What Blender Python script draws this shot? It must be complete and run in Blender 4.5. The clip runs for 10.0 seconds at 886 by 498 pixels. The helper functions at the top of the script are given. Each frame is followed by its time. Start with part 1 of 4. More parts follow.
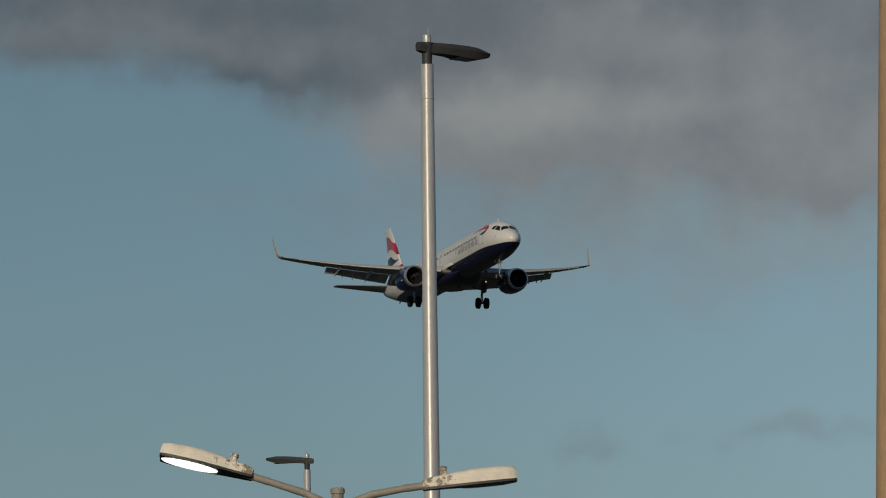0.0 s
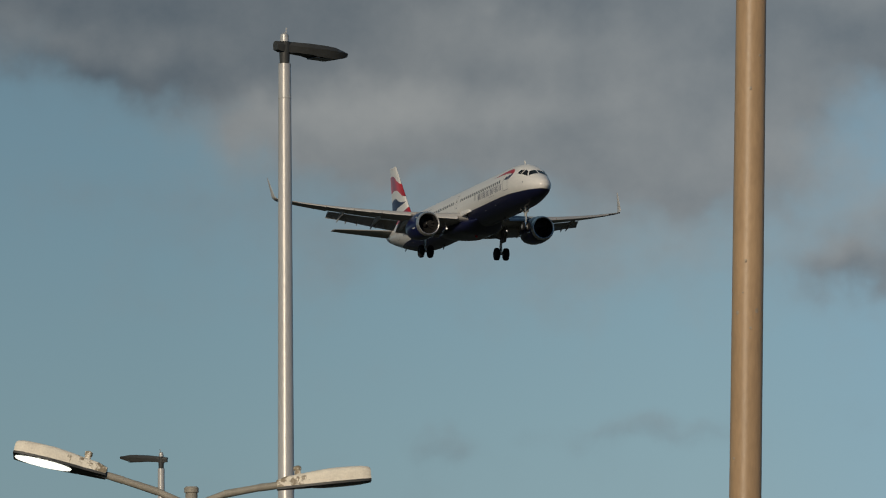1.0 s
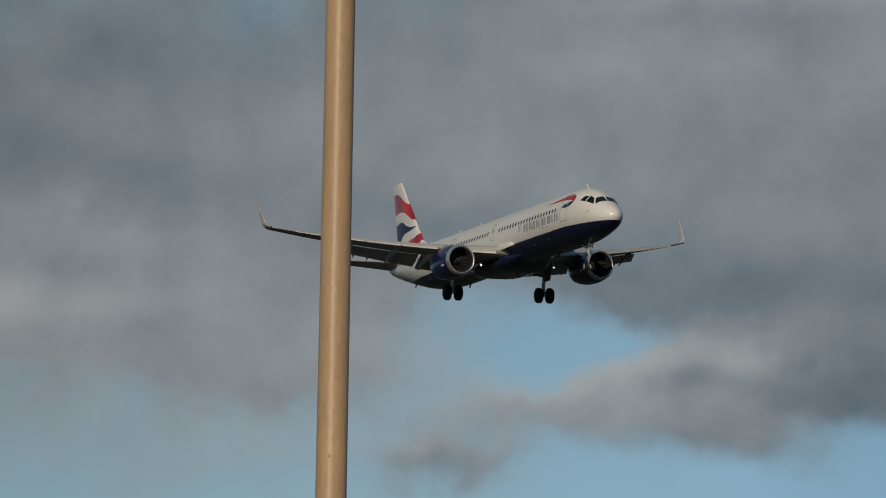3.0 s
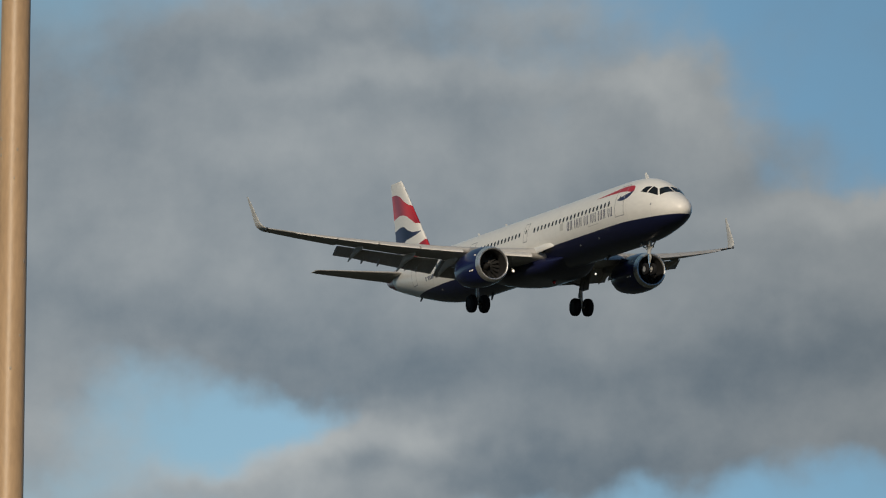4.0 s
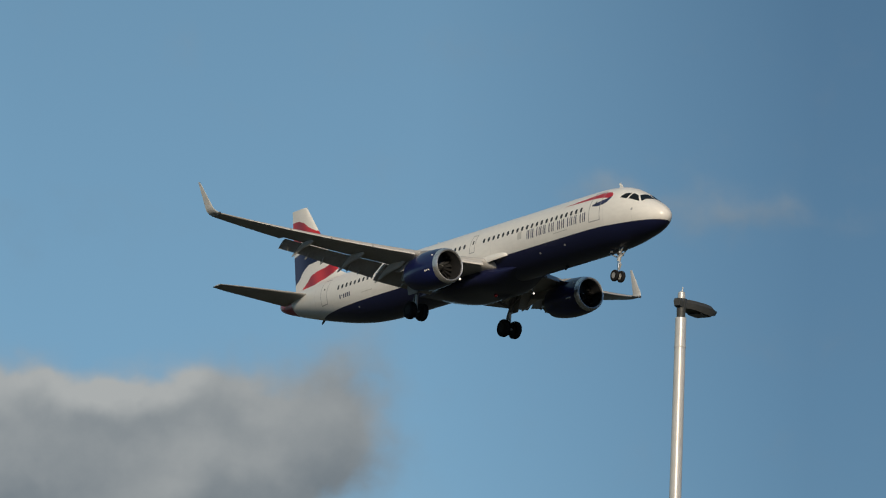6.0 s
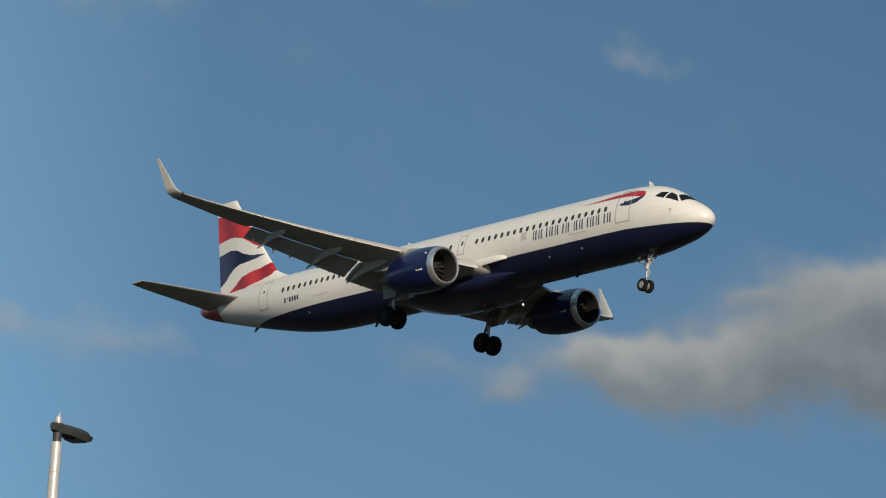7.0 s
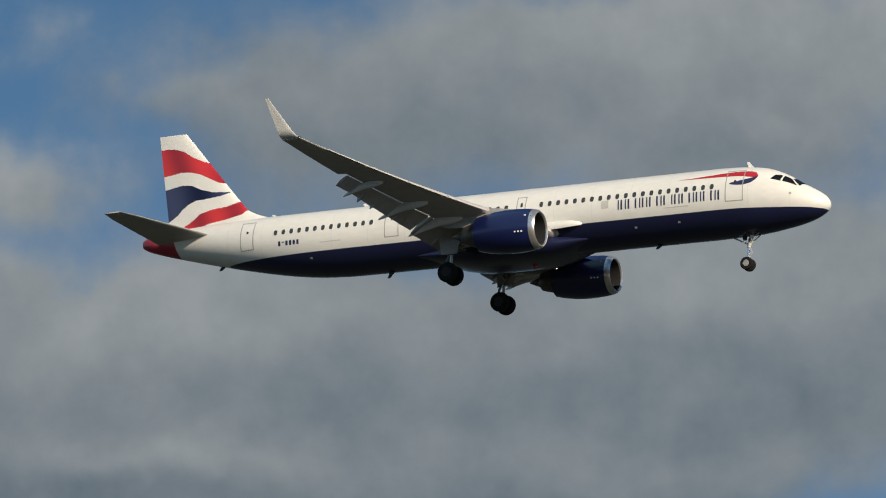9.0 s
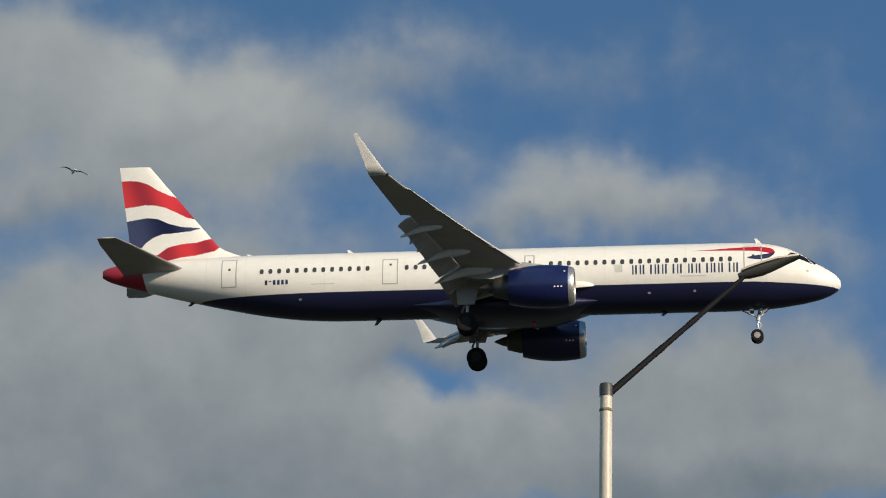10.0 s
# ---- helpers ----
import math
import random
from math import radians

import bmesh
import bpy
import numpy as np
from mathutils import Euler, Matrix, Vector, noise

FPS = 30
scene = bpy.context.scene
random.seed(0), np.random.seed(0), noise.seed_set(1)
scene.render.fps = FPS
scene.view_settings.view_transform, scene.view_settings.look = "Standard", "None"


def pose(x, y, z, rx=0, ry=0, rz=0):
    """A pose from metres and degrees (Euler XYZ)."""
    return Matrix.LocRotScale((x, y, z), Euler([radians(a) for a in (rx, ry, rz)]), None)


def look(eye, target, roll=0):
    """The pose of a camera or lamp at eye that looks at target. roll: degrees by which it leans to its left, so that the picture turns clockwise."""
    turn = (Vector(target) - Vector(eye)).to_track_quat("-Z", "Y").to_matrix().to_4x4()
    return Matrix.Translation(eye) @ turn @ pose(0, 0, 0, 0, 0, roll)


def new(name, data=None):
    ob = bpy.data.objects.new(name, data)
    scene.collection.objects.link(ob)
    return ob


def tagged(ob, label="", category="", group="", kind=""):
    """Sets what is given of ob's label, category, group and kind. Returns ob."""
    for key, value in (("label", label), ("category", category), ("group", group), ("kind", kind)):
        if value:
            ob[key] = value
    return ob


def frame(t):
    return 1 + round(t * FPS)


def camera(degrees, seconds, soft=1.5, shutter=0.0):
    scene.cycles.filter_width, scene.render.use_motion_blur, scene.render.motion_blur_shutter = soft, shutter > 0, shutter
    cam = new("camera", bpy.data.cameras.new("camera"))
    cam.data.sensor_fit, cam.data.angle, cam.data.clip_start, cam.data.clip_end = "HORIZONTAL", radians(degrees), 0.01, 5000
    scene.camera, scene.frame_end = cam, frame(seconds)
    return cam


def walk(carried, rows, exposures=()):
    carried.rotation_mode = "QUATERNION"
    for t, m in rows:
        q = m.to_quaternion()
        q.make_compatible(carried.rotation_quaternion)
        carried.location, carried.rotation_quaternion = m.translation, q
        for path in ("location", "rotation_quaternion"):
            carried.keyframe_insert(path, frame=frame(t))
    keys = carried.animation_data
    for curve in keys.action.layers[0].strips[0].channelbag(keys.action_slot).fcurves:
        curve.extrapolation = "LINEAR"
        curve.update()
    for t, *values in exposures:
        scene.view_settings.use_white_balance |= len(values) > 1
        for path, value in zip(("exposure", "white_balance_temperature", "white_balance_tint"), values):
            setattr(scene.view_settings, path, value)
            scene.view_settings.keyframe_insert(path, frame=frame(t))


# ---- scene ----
# ---- camera: a hand-held long lens on one spot, panning with the airliner ----
cam = camera(11.0, 10.0, soft=1.1)
CAMERA_ROWS = [
    (0, pose(0, 0, 4.5, 94.709, 0.672, 71.903)),
    (0.5, pose(0, 0, 4.5, 94.410, 0.501, 70.996)),
    (1, pose(0, 0, 4.5, 94.694, 0.361, 70.079)),
    (1.5, pose(0, 0, 4.5, 95.113, 0.497, 68.878)),
    (2, pose(0, 0, 4.5, 95.646, 0.584, 67.454)),
    (2.5, pose(0, 0, 4.5, 96.242, 0.557, 66.456)),
    (3, pose(0, 0, 4.5, 97.077, 0.382, 64.886)),
    (3.2, pose(0, 0, 4.5, 97.293, 0.454, 64.240)),
    (4.3, pose(0, 0, 4.5, 98.252, 1.040, 59.419)),
    (4.5, pose(0, 0, 4.5, 98.376, 0.720, 58.355)),
    (5, pose(0, 0, 4.5, 99.116, -0.752, 55.210)),
    (5.5, pose(0, 0, 4.5, 99.625, -1.427, 52.496)),
    (5.7, pose(0, 0, 4.5, 99.905, -1.772, 51.294)),
    (6.8, pose(0, 0, 4.5, 102.001, -3.367, 42.844)),
    (7, pose(0, 0, 4.5, 102.410, -3.441, 41.169)),
    (7.5, pose(0, 0, 4.5, 103.499, -3.080, 36.619)),
    (8, pose(0, 0, 4.5, 104.253, -2.688, 30.886)),
    (8.5, pose(0, 0, 4.5, 105.077, -1.741, 25.932)),
    (9, pose(0, 0, 4.5, 105.965, -1.686, 19.780)),
    (9.5, pose(0, 0, 4.5, 106.888, -1.727, 12.438)),
    (10, pose(0, 0, 4.5, 107.611, -0.916, 5.491)),
]
# the camera opens up as the subject comes into full sun
EXPOSURES = [(0.0, -1.1), (0.8, -0.98), (2.5, -0.96), (4.5, -0.38), (5.0, -0.3), (5.5, -0.42), (7.0, -0.08), (8.0, 0.14), (9.0, 0.29), (10.0, 0.36)]
walk(cam, CAMERA_ROWS, EXPOSURES)

# ---- world: clear sky with broken cloud, low afternoon sun behind the camera ----
SUN_AZ, SUN_EL = 126.0, 21.0          # degrees from +y towards +x; height
sun_way = Vector((math.sin(radians(SUN_AZ)) * math.cos(radians(SUN_EL)), math.cos(radians(SUN_AZ)) * math.cos(radians(SUN_EL)), math.sin(radians(SUN_EL))))
sun = new("sun", bpy.data.lights.new("sun", "SUN"))
sun.data.energy, sun.data.angle, sun.data.color = 4.3, radians(0.6), (1.0, 0.85, 0.65)
sun.matrix_world = look(sun_way * 100, (0, 0, 0))

world = bpy.data.worlds.new("sky")
scene.world = world
world.use_nodes = True
wt = world.node_tree
wt.nodes.clear()


def wn(kind, **sets):
    n = wt.nodes.new(kind)
    for i, v in sets.pop("ins", {}).items():
        if isinstance(v, bpy.types.NodeSocket):
            wt.links.new(v, n.inputs[i])
        else:
            n.inputs[i].default_value = v
    if "op" in sets:
        n.operation = sets["op"]
    return n


def wm(op, a, b=0.0, c=0.0, clamp=False):
    n = wn("ShaderNodeMath", op=op, ins={0: a, 1: b, 2: c})
    n.use_clamp = clamp
    return n.outputs[0]


def wmix(fac, a, b):
    n = wt.nodes.new("ShaderNodeMix")
    n.data_type = "RGBA"
    for sock, v in ((n.inputs[0], fac), (n.inputs[6], a), (n.inputs[7], b)):
        if isinstance(v, bpy.types.NodeSocket):
            wt.links.new(v, sock)
        else:
            sock.default_value = v
    return n.outputs[2]


def wnoise(vec, scale, detail, rough):
    n = wn("ShaderNodeTexNoise", ins={"Vector": vec, "Scale": scale, "Detail": detail, "Roughness": rough})
    return n


def wsmooth(v, lo, hi):
    n = wt.nodes.new("ShaderNodeMapRange")
    n.interpolation_type = "SMOOTHSTEP"
    wt.links.new(v, n.inputs[0])
    n.inputs[1].default_value, n.inputs[2].default_value = lo, hi
    return n.outputs[0]


coord = wn("ShaderNodeTexCoord")
way = wn("ShaderNodeVectorMath", op="NORMALIZE", ins={0: coord.outputs["Generated"]}).outputs[0]
split = wn("ShaderNodeSeparateXYZ", ins={0: way})
azimuth = wm("MULTIPLY", wm("ARCTAN2", wm("MULTIPLY", split.outputs[0], -1.0), split.outputs[1]), 57.29578)
height = wm("MULTIPLY", wm("ARCSINE", split.outputs[2]), 57.29578)
flat = wn("ShaderNodeCombineXYZ", ins={0: azimuth, 1: height, 2: 0.0}).outputs[0]
# ragged edges: the lookup is pushed about by two sizes of noise
push = wnoise(flat, 0.5, 3.0, 0.5)
push2 = wnoise(flat, 1.6, 3.0, 0.5)
shift = wn("ShaderNodeVectorMath", op="MULTIPLY_ADD", ins={0: push.outputs["Color"], 1: (2.2, 1.3, 0.0), 2: (-1.1, -0.65, 0.0)}).outputs[0]
shift2 = wn("ShaderNodeVectorMath", op="MULTIPLY_ADD", ins={0: push2.outputs["Color"], 1: (0.7, 0.55, 0.0), 2: shift}).outputs[0]
shift3 = wn("ShaderNodeVectorMath", op="ADD", ins={0: shift2, 1: (-0.35, -0.275, 0.0)}).outputs[0]
spot = wn("ShaderNodeVectorMath", op="ADD", ins={0: flat, 1: shift3}).outputs[0]
sums = {"total": 0.0, "shine": 0.0005, "mass": 0.001, "rise": 0.0}


def cloud(az, el, wide, high, amount, bright):
    """One bank of cloud: its direction and half size in degrees, its thickness, and how much sun its face takes."""
    off = wn("ShaderNodeVectorMath", op="MULTIPLY_ADD", ins={0: spot, 1: (1 / wide, 1 / high, 0.0), 2: (-az / wide, -el / high, 0.0)}).outputs[0]
    d = wn("ShaderNodeVectorMath", op="DOT_PRODUCT", ins={0: off, 1: off}).outputs["Value"]
    g = wm("POWER", 0.42, d)
    m = max(0.0, amount)
    up = wn("ShaderNodeVectorMath", op="DOT_PRODUCT", ins={0: off, 1: (0.0, 1.0, 0.0)}).outputs["Value"]
    for key, k in (("total", amount), ("shine", m * bright), ("mass", m)):
        if k:
            sums[key] = wm("MULTIPLY_ADD", g, k, sums[key])
    sums["rise"] = wm("MULTIPLY_ADD", wm("MULTIPLY", g, up), amount / max(high, 0.3), sums["rise"])


cloud(75.55, 8.30, 3.66, 0.91, 1.20, 0.22)
cloud(76.91, 7.27, 1.13, 0.42, 0.50, 0.45)
cloud(74.51, 7.09, 1.20, 0.32, 0.50, 0.35)
cloud(72.37, 7.61, 1.83, 0.84, 0.90, 0.30)
cloud(70.63, 6.34, 1.62, 0.49, 0.80, 0.95)
cloud(69.20, 7.07, 1.55, 0.56, 0.70, 0.62)
cloud(69.58, 6.21, 1.41, 0.42, 0.50, 0.85)
cloud(67.31, 6.63, 1.69, 0.77, 0.90, 0.45)
cloud(68.11, 7.99, 2.81, 0.63, 1.00, 0.25)
cloud(70.11, 2.21, 0.56, 0.21, 0.35, 0.40)
cloud(67.44, 2.32, 1.06, 0.18, 0.40, 0.40)
cloud(64.80, 4.63, 0.77, 0.56, 0.40, 0.50)
cloud(71.02, 7.21, 2.11, 0.63, 0.70, 0.50)
cloud(69.40, 7.16, 1.27, 0.42, 0.50, 0.75)
cloud(71.51, 6.37, 1.20, 0.42, 0.65, 0.95)
cloud(70.54, 8.48, 2.96, 0.70, 1.10, 0.22)
cloud(67.98, 6.32, 1.41, 0.42, 0.55, 0.70)
cloud(66.28, 7.59, 1.83, 1.06, 1.00, 0.45)
cloud(63.80, 7.58, 1.55, 0.63, 0.70, 0.50)
cloud(62.73, 8.48, 2.32, 0.99, 1.10, 0.35)
cloud(61.19, 6.99, 1.41, 0.84, 1.00, 0.20)
cloud(65.57, 8.92, 2.11, 0.63, 0.60, 0.40)
cloud(61.63, 5.49, 1.06, 0.32, 0.90, 0.75)
cloud(63.11, 5.11, 1.41, 0.35, 0.60, 0.65)
cloud(61.49, 4.75, 1.41, 0.39, 0.70, 0.45)
cloud(64.73, 4.49, 1.06, 0.25, 0.45, 0.40)
cloud(59.79, 6.15, 1.69, 0.99, 1.10, 0.22)
cloud(63.27, 9.24, 2.11, 0.63, 0.60, 0.50)
cloud(62.39, 10.87, 2.32, 0.56, 1.00, 0.33)
cloud(61.32, 10.06, 2.32, 0.35, 0.70, 0.75)
cloud(59.18, 10.85, 0.91, 0.42, 0.55, 0.60)
cloud(58.12, 9.72, 0.99, 0.63, 0.70, 0.70)
cloud(60.62, 8.55, 2.96, 0.91, 1.10, 0.42)
cloud(62.96, 7.29, 1.83, 0.77, 1.00, 0.40)
cloud(58.15, 6.90, 2.96, 0.99, 1.20, 0.33)
cloud(59.58, 5.73, 2.32, 0.49, 0.90, 0.45)
cloud(55.66, 7.50, 1.83, 0.70, 0.90, 0.40)
cloud(53.67, 8.23, 1.41, 0.39, 0.90, 0.75)
cloud(53.19, 7.45, 1.41, 0.49, 0.70, 0.50)
cloud(53.06, 7.02, 1.06, 0.25, 0.60, 0.80)
cloud(54.63, 6.07, 2.32, 0.70, 1.00, 0.55)
cloud(53.59, 5.77, 1.76, 0.63, 0.80, 0.60)
cloud(53.23, 5.97, 1.13, 0.28, 0.60, 0.70)
cloud(62.89, 5.78, 1.20, 0.42, -1.20, 0.50)
cloud(58.13, 9.95, 0.63, 0.45, 0.80, 0.52)
cloud(57.58, 8.91, 1.20, 0.77, 1.00, 0.42)
cloud(56.14, 8.12, 1.41, 0.35, 0.70, 0.65)
cloud(53.37, 8.28, 1.20, 0.28, 0.80, 0.65)
cloud(55.40, 7.44, 2.53, 0.63, 1.10, 0.33)
cloud(60.20, 11.60, 1.10, 0.35, 0.70, 0.45)
cloud(52.28, 7.32, 0.77, 0.42, 1.00, 0.50)
cloud(52.91, 6.88, 1.41, 0.35, 0.80, 0.65)
cloud(51.38, 8.04, 0.91, 0.63, 0.80, 0.45)
cloud(51.65, 7.54, 1.13, 0.49, 0.60, 0.40)
cloud(47.59, 11.26, 0.63, 0.18, 0.40, 0.60)
cloud(57.15, 6.97, 2.11, 0.56, 0.90, 0.30)
cloud(39.53, 14.73, 0.39, 0.12, 0.36, 0.75)
cloud(42.55, 15.68, 0.56, 0.15, 0.22, 0.60)
cloud(41.03, 10.83, 0.42, 0.25, 0.55, 0.65)
cloud(42.19, 11.07, 0.77, 0.28, 0.30, 0.60)
cloud(39.27, 11.26, 0.91, 0.32, 0.90, 0.80)
cloud(37.68, 11.00, 2.32, 0.56, 1.00, 0.45)
cloud(35.71, 11.81, 1.20, 0.35, 0.80, 0.75)
cloud(33.72, 12.39, 1.34, 0.39, 0.90, 0.75)
cloud(33.54, 11.41, 2.32, 0.70, 1.10, 0.20)
cloud(31.87, 12.40, 0.63, 0.32, 0.60, 0.60)
cloud(37.87, 11.91, 0.63, 0.15, 0.35, 0.60)
cloud(34.58, 15.52, 0.84, 0.28, 0.18, 0.50)
cloud(27.02, 16.24, 0.91, 0.42, 0.30, 0.65)
cloud(28.59, 15.35, 1.41, 0.42, 0.45, 0.60)
cloud(26.56, 15.69, 1.20, 0.42, 0.50, 0.55)
cloud(26.52, 14.01, 1.34, 1.20, 1.10, 0.20)
cloud(28.88, 13.51, 1.41, 0.56, 0.80, 0.50)
cloud(35.31, 12.21, 1.90, 0.35, 0.80, 0.75)
cloud(35.26, 11.51, 2.32, 0.56, 0.90, 0.40)
cloud(27.18, 17.66, 0.63, 0.25, 0.50, 0.60)
cloud(25.68, 16.79, 0.84, 0.42, 0.50, 0.55)
cloud(21.95, 17.62, 1.83, 1.13, 1.00, 0.30)
cloud(23.79, 17.81, 0.84, 0.42, 0.40, 0.50)
cloud(29.16, 14.13, 1.27, 0.42, 0.60, 0.70)
cloud(30.19, 13.10, 2.32, 0.56, 0.90, 0.65)
cloud(25.50, 13.13, 2.96, 1.20, 1.20, 0.25)
cloud(21.92, 14.75, 2.11, 1.13, 1.00, 0.25)
cloud(28.35, 12.20, 2.11, 0.42, 0.70, 0.55)
cloud(19.48, 18.24, 1.83, 0.91, 1.00, 0.40)
cloud(16.89, 18.07, 1.83, 0.91, 0.90, 0.40)
cloud(25.29, 16.53, 0.91, 0.42, 0.50, 0.65)
cloud(25.70, 18.40, 0.77, 0.42, 0.45, 0.60)
cloud(23.52, 14.72, 2.53, 0.84, 1.10, 0.60)
cloud(18.64, 14.18, 2.96, 0.99, 1.10, 0.25)
cloud(15.39, 15.21, 1.69, 1.41, 0.90, 0.30)
cloud(24.02, 13.08, 1.83, 0.35, 0.70, 0.50)
cloud(15.92, 17.73, 0.63, 0.28, -0.40, 0.40)
cloud(16.25, 18.73, 2.67, 1.06, 1.00, 0.50)
cloud(12.55, 19.22, 1.27, 0.77, 0.90, 0.55)
cloud(9.05, 19.00, 1.20, 0.63, 0.85, 0.70)
cloud(11.03, 17.99, 1.83, 0.42, 0.70, 0.50)
cloud(13.53, 15.39, 3.52, 1.06, 1.10, 0.35)
cloud(17.17, 15.31, 1.69, 0.63, 0.70, 0.60)
cloud(8.79, 15.57, 2.11, 0.91, 0.90, 0.45)
cloud(8.08, 17.47, 1.13, 0.42, 0.50, 0.50)
cloud(9.19, 19.15, 1.83, 0.91, 0.90, 0.72)
cloud(11.22, 19.84, 0.77, 0.77, 0.80, 0.60)
cloud(6.45, 19.93, 1.20, 0.42, 0.55, 0.60)
cloud(6.88, 19.00, 1.13, 0.49, 0.60, 0.60)
cloud(3.60, 18.34, 1.62, 0.46, 0.85, 0.68)
cloud(4.93, 17.91, 1.41, 0.35, 0.50, 0.60)
cloud(3.46, 19.82, 1.55, 0.35, 0.32, 0.55)
cloud(1.24, 17.64, 1.06, 0.42, 0.60, 0.60)
cloud(9.29, 16.05, 2.96, 0.99, 1.10, 0.50)
cloud(5.62, 15.09, 2.96, 0.63, 1.00, 0.50)
cloud(2.35, 16.10, 2.32, 0.77, 0.90, 0.45)
cloud(5.85, 15.86, 0.91, 0.28, -0.80, 0.50)
cloud(1.99, 14.83, 2.11, 0.42, 0.70, 0.45)
cloud(1.01, 19.39, 0.63, 0.63, 0.25, 0.50)
cloud(69.32, 9.78, 2.11, 0.84, 0.80, 0.25)
cloud(63.98, 9.89, 4.22, 0.77, 0.70, 0.12)
cloud(68.28, 4.59, 3.52, 0.77, 0.35, 0.75)
cloud(63.33, 5.66, 2.67, 0.49, 0.40, 0.75)
cloud(67.43, 5.70, 1.69, 0.49, 0.35, 0.70)
cloud(70.81, 5.40, 3.52, 0.77, 0.40, 0.55)
cloud(66.58, 5.73, 2.11, 0.42, 0.30, 0.60)
cloud(29.88, 11.50, 3.17, 0.63, 1.00, 0.30)
cloud(32.07, 12.11, 2.11, 0.42, 0.60, 0.40)
cloud(31.23, 12.20, 1.83, 0.45, 0.70, 0.55)
cloud(50.90, 8.60, 0.70, 0.90, 0.45, 0.55)
cloud(22.25, 12.43, 2.32, 0.63, 1.00, 0.20)
cloud(18.61, 13.05, 3.52, 0.49, 0.90, 0.35)
cloud(46.03, 10.99, 1.41, 0.28, 0.40, 0.65)
cloud(46.50, 15.14, 1.13, 0.21, 0.45, 0.60)
cloud(11.31, 14.33, 3.52, 0.63, 1.00, 0.45)
cloud(18.24, 16.24, 1.27, 0.63, 0.70, 0.50)
cloud(16.19, 17.54, 1.83, 0.42, 0.50, 0.50)
cloud(1.26, 15.25, 2.11, 0.77, 0.90, 0.45)
cloud(7.12, 16.75, 2.81, 0.56, 0.60, 0.45)
total, shine, mass, rise = (sums[key] for key in ("total", "shine", "mass", "rise"))
grain = wnoise(flat, 0.9, 7.0, 0.57).outputs[0]
fine = wnoise(flat, 1.0, 7.0, 0.57).outputs[0]
cover = wsmooth(wm("ADD", total, wm("MULTIPLY_ADD", grain, 0.8, -0.4)), 0.0, 1.0)
lit = wm("ADD", wm("DIVIDE", shine, mass), wm("MULTIPLY", rise, 0.16))
lit = wm("ADD", lit, wm("MULTIPLY_ADD", fine, 0.5, -0.25), clamp=True)
cloud_colour = wmix(lit, (0.108, 0.146, 0.182, 1), (0.405, 0.425, 0.425, 1))
sky_tex = wt.nodes.new("ShaderNodeTexSky")
sky_tex.sky_type, sky_tex.sun_disc = "NISHITA", False
sky_tex.sun_elevation, sky_tex.sun_rotation = radians(SUN_EL), radians(SUN_AZ)
sky_tex.dust_density, sky_tex.ozone_density = 0.4, 2.0
clear = wn("ShaderNodeVectorMath", op="MULTIPLY", ins={0: sky_tex.outputs[0], 1: (0.05, 0.06, 0.066)}).outputs[0]
# the clear blue deepens round the sky, paler and greener where thin haze lies
ramp = wt.nodes.new("ShaderNodeValToRGB")
wt.links.new(wm("DIVIDE", azimuth, 90.0), ramp.inputs[0])
stops = [(0.03, (0.046, 0.118, 0.25)), (0.35, (0.068, 0.165, 0.30)), (0.50, (0.115, 0.25, 0.415)), (0.555, (0.245, 0.48, 0.71)), (0.63, (0.262, 0.518, 0.765)), (0.68, (0.34, 0.60, 0.82)), (0.74, (0.297, 0.472, 0.582)), (0.82, (0.232, 0.38, 0.47))]
while len(ramp.color_ramp.elements) < len(stops):
    ramp.color_ramp.elements.new(0.5)
for e, (place, c) in zip(ramp.color_ramp.elements, stops):
    e.position, e.color = place, (*c, 1)
clear = wmix(0.75, clear, ramp.outputs[0])
# paler towards the horizon
fall = wm("MULTIPLY_ADD", wm("MULTIPLY_ADD", azimuth, 0.19, height), -0.03, 1.0 + 0.03 * 18.4)
clear = wn("ShaderNodeVectorMath", op="SCALE", ins={0: clear, 3: wm("MAXIMUM", wm("MINIMUM", fall, 1.5), 0.6)}).outputs[0]
# brighter haze in the early part of the pan than in the late
gain = wt.nodes.new("ShaderNodeMapRange")
wt.links.new(azimuth, gain.inputs[0])
gain.inputs[1].default_value, gain.inputs[2].default_value, gain.inputs[3].default_value, gain.inputs[4].default_value = 30.0, 60.0, 0.8, 1.38
thin = wt.nodes.new("ShaderNodeMapRange")
wt.links.new(azimuth, thin.inputs[0])
thin.inputs[1].default_value, thin.inputs[2].default_value, thin.inputs[3].default_value, thin.inputs[4].default_value = 62.5, 70.5, 1.0, 0.76
cloud_colour = wn("ShaderNodeVectorMath", op="SCALE", ins={0: cloud_colour, 3: wm("MULTIPLY", gain.outputs[0], thin.outputs[0])}).outputs[0]
colour = wmix(cover, clear, cloud_colour)
# the sky is brighter still low down where the pan begins
early = wt.nodes.new("ShaderNodeMapRange")
wt.links.new(azimuth, early.inputs[0])
early.inputs[1].default_value, early.inputs[2].default_value, early.inputs[3].default_value, early.inputs[4].default_value = 55.0, 67.0, 1.0, 1.36
colour = wn("ShaderNodeVectorMath", op="SCALE", ins={0: colour, 3: early.outputs[0]}).outputs[0]
back = wn("ShaderNodeBackground", ins={0: colour, 1: 1.0})
wt.links.new(back.outputs[0], wn("ShaderNodeOutputWorld").inputs[0])


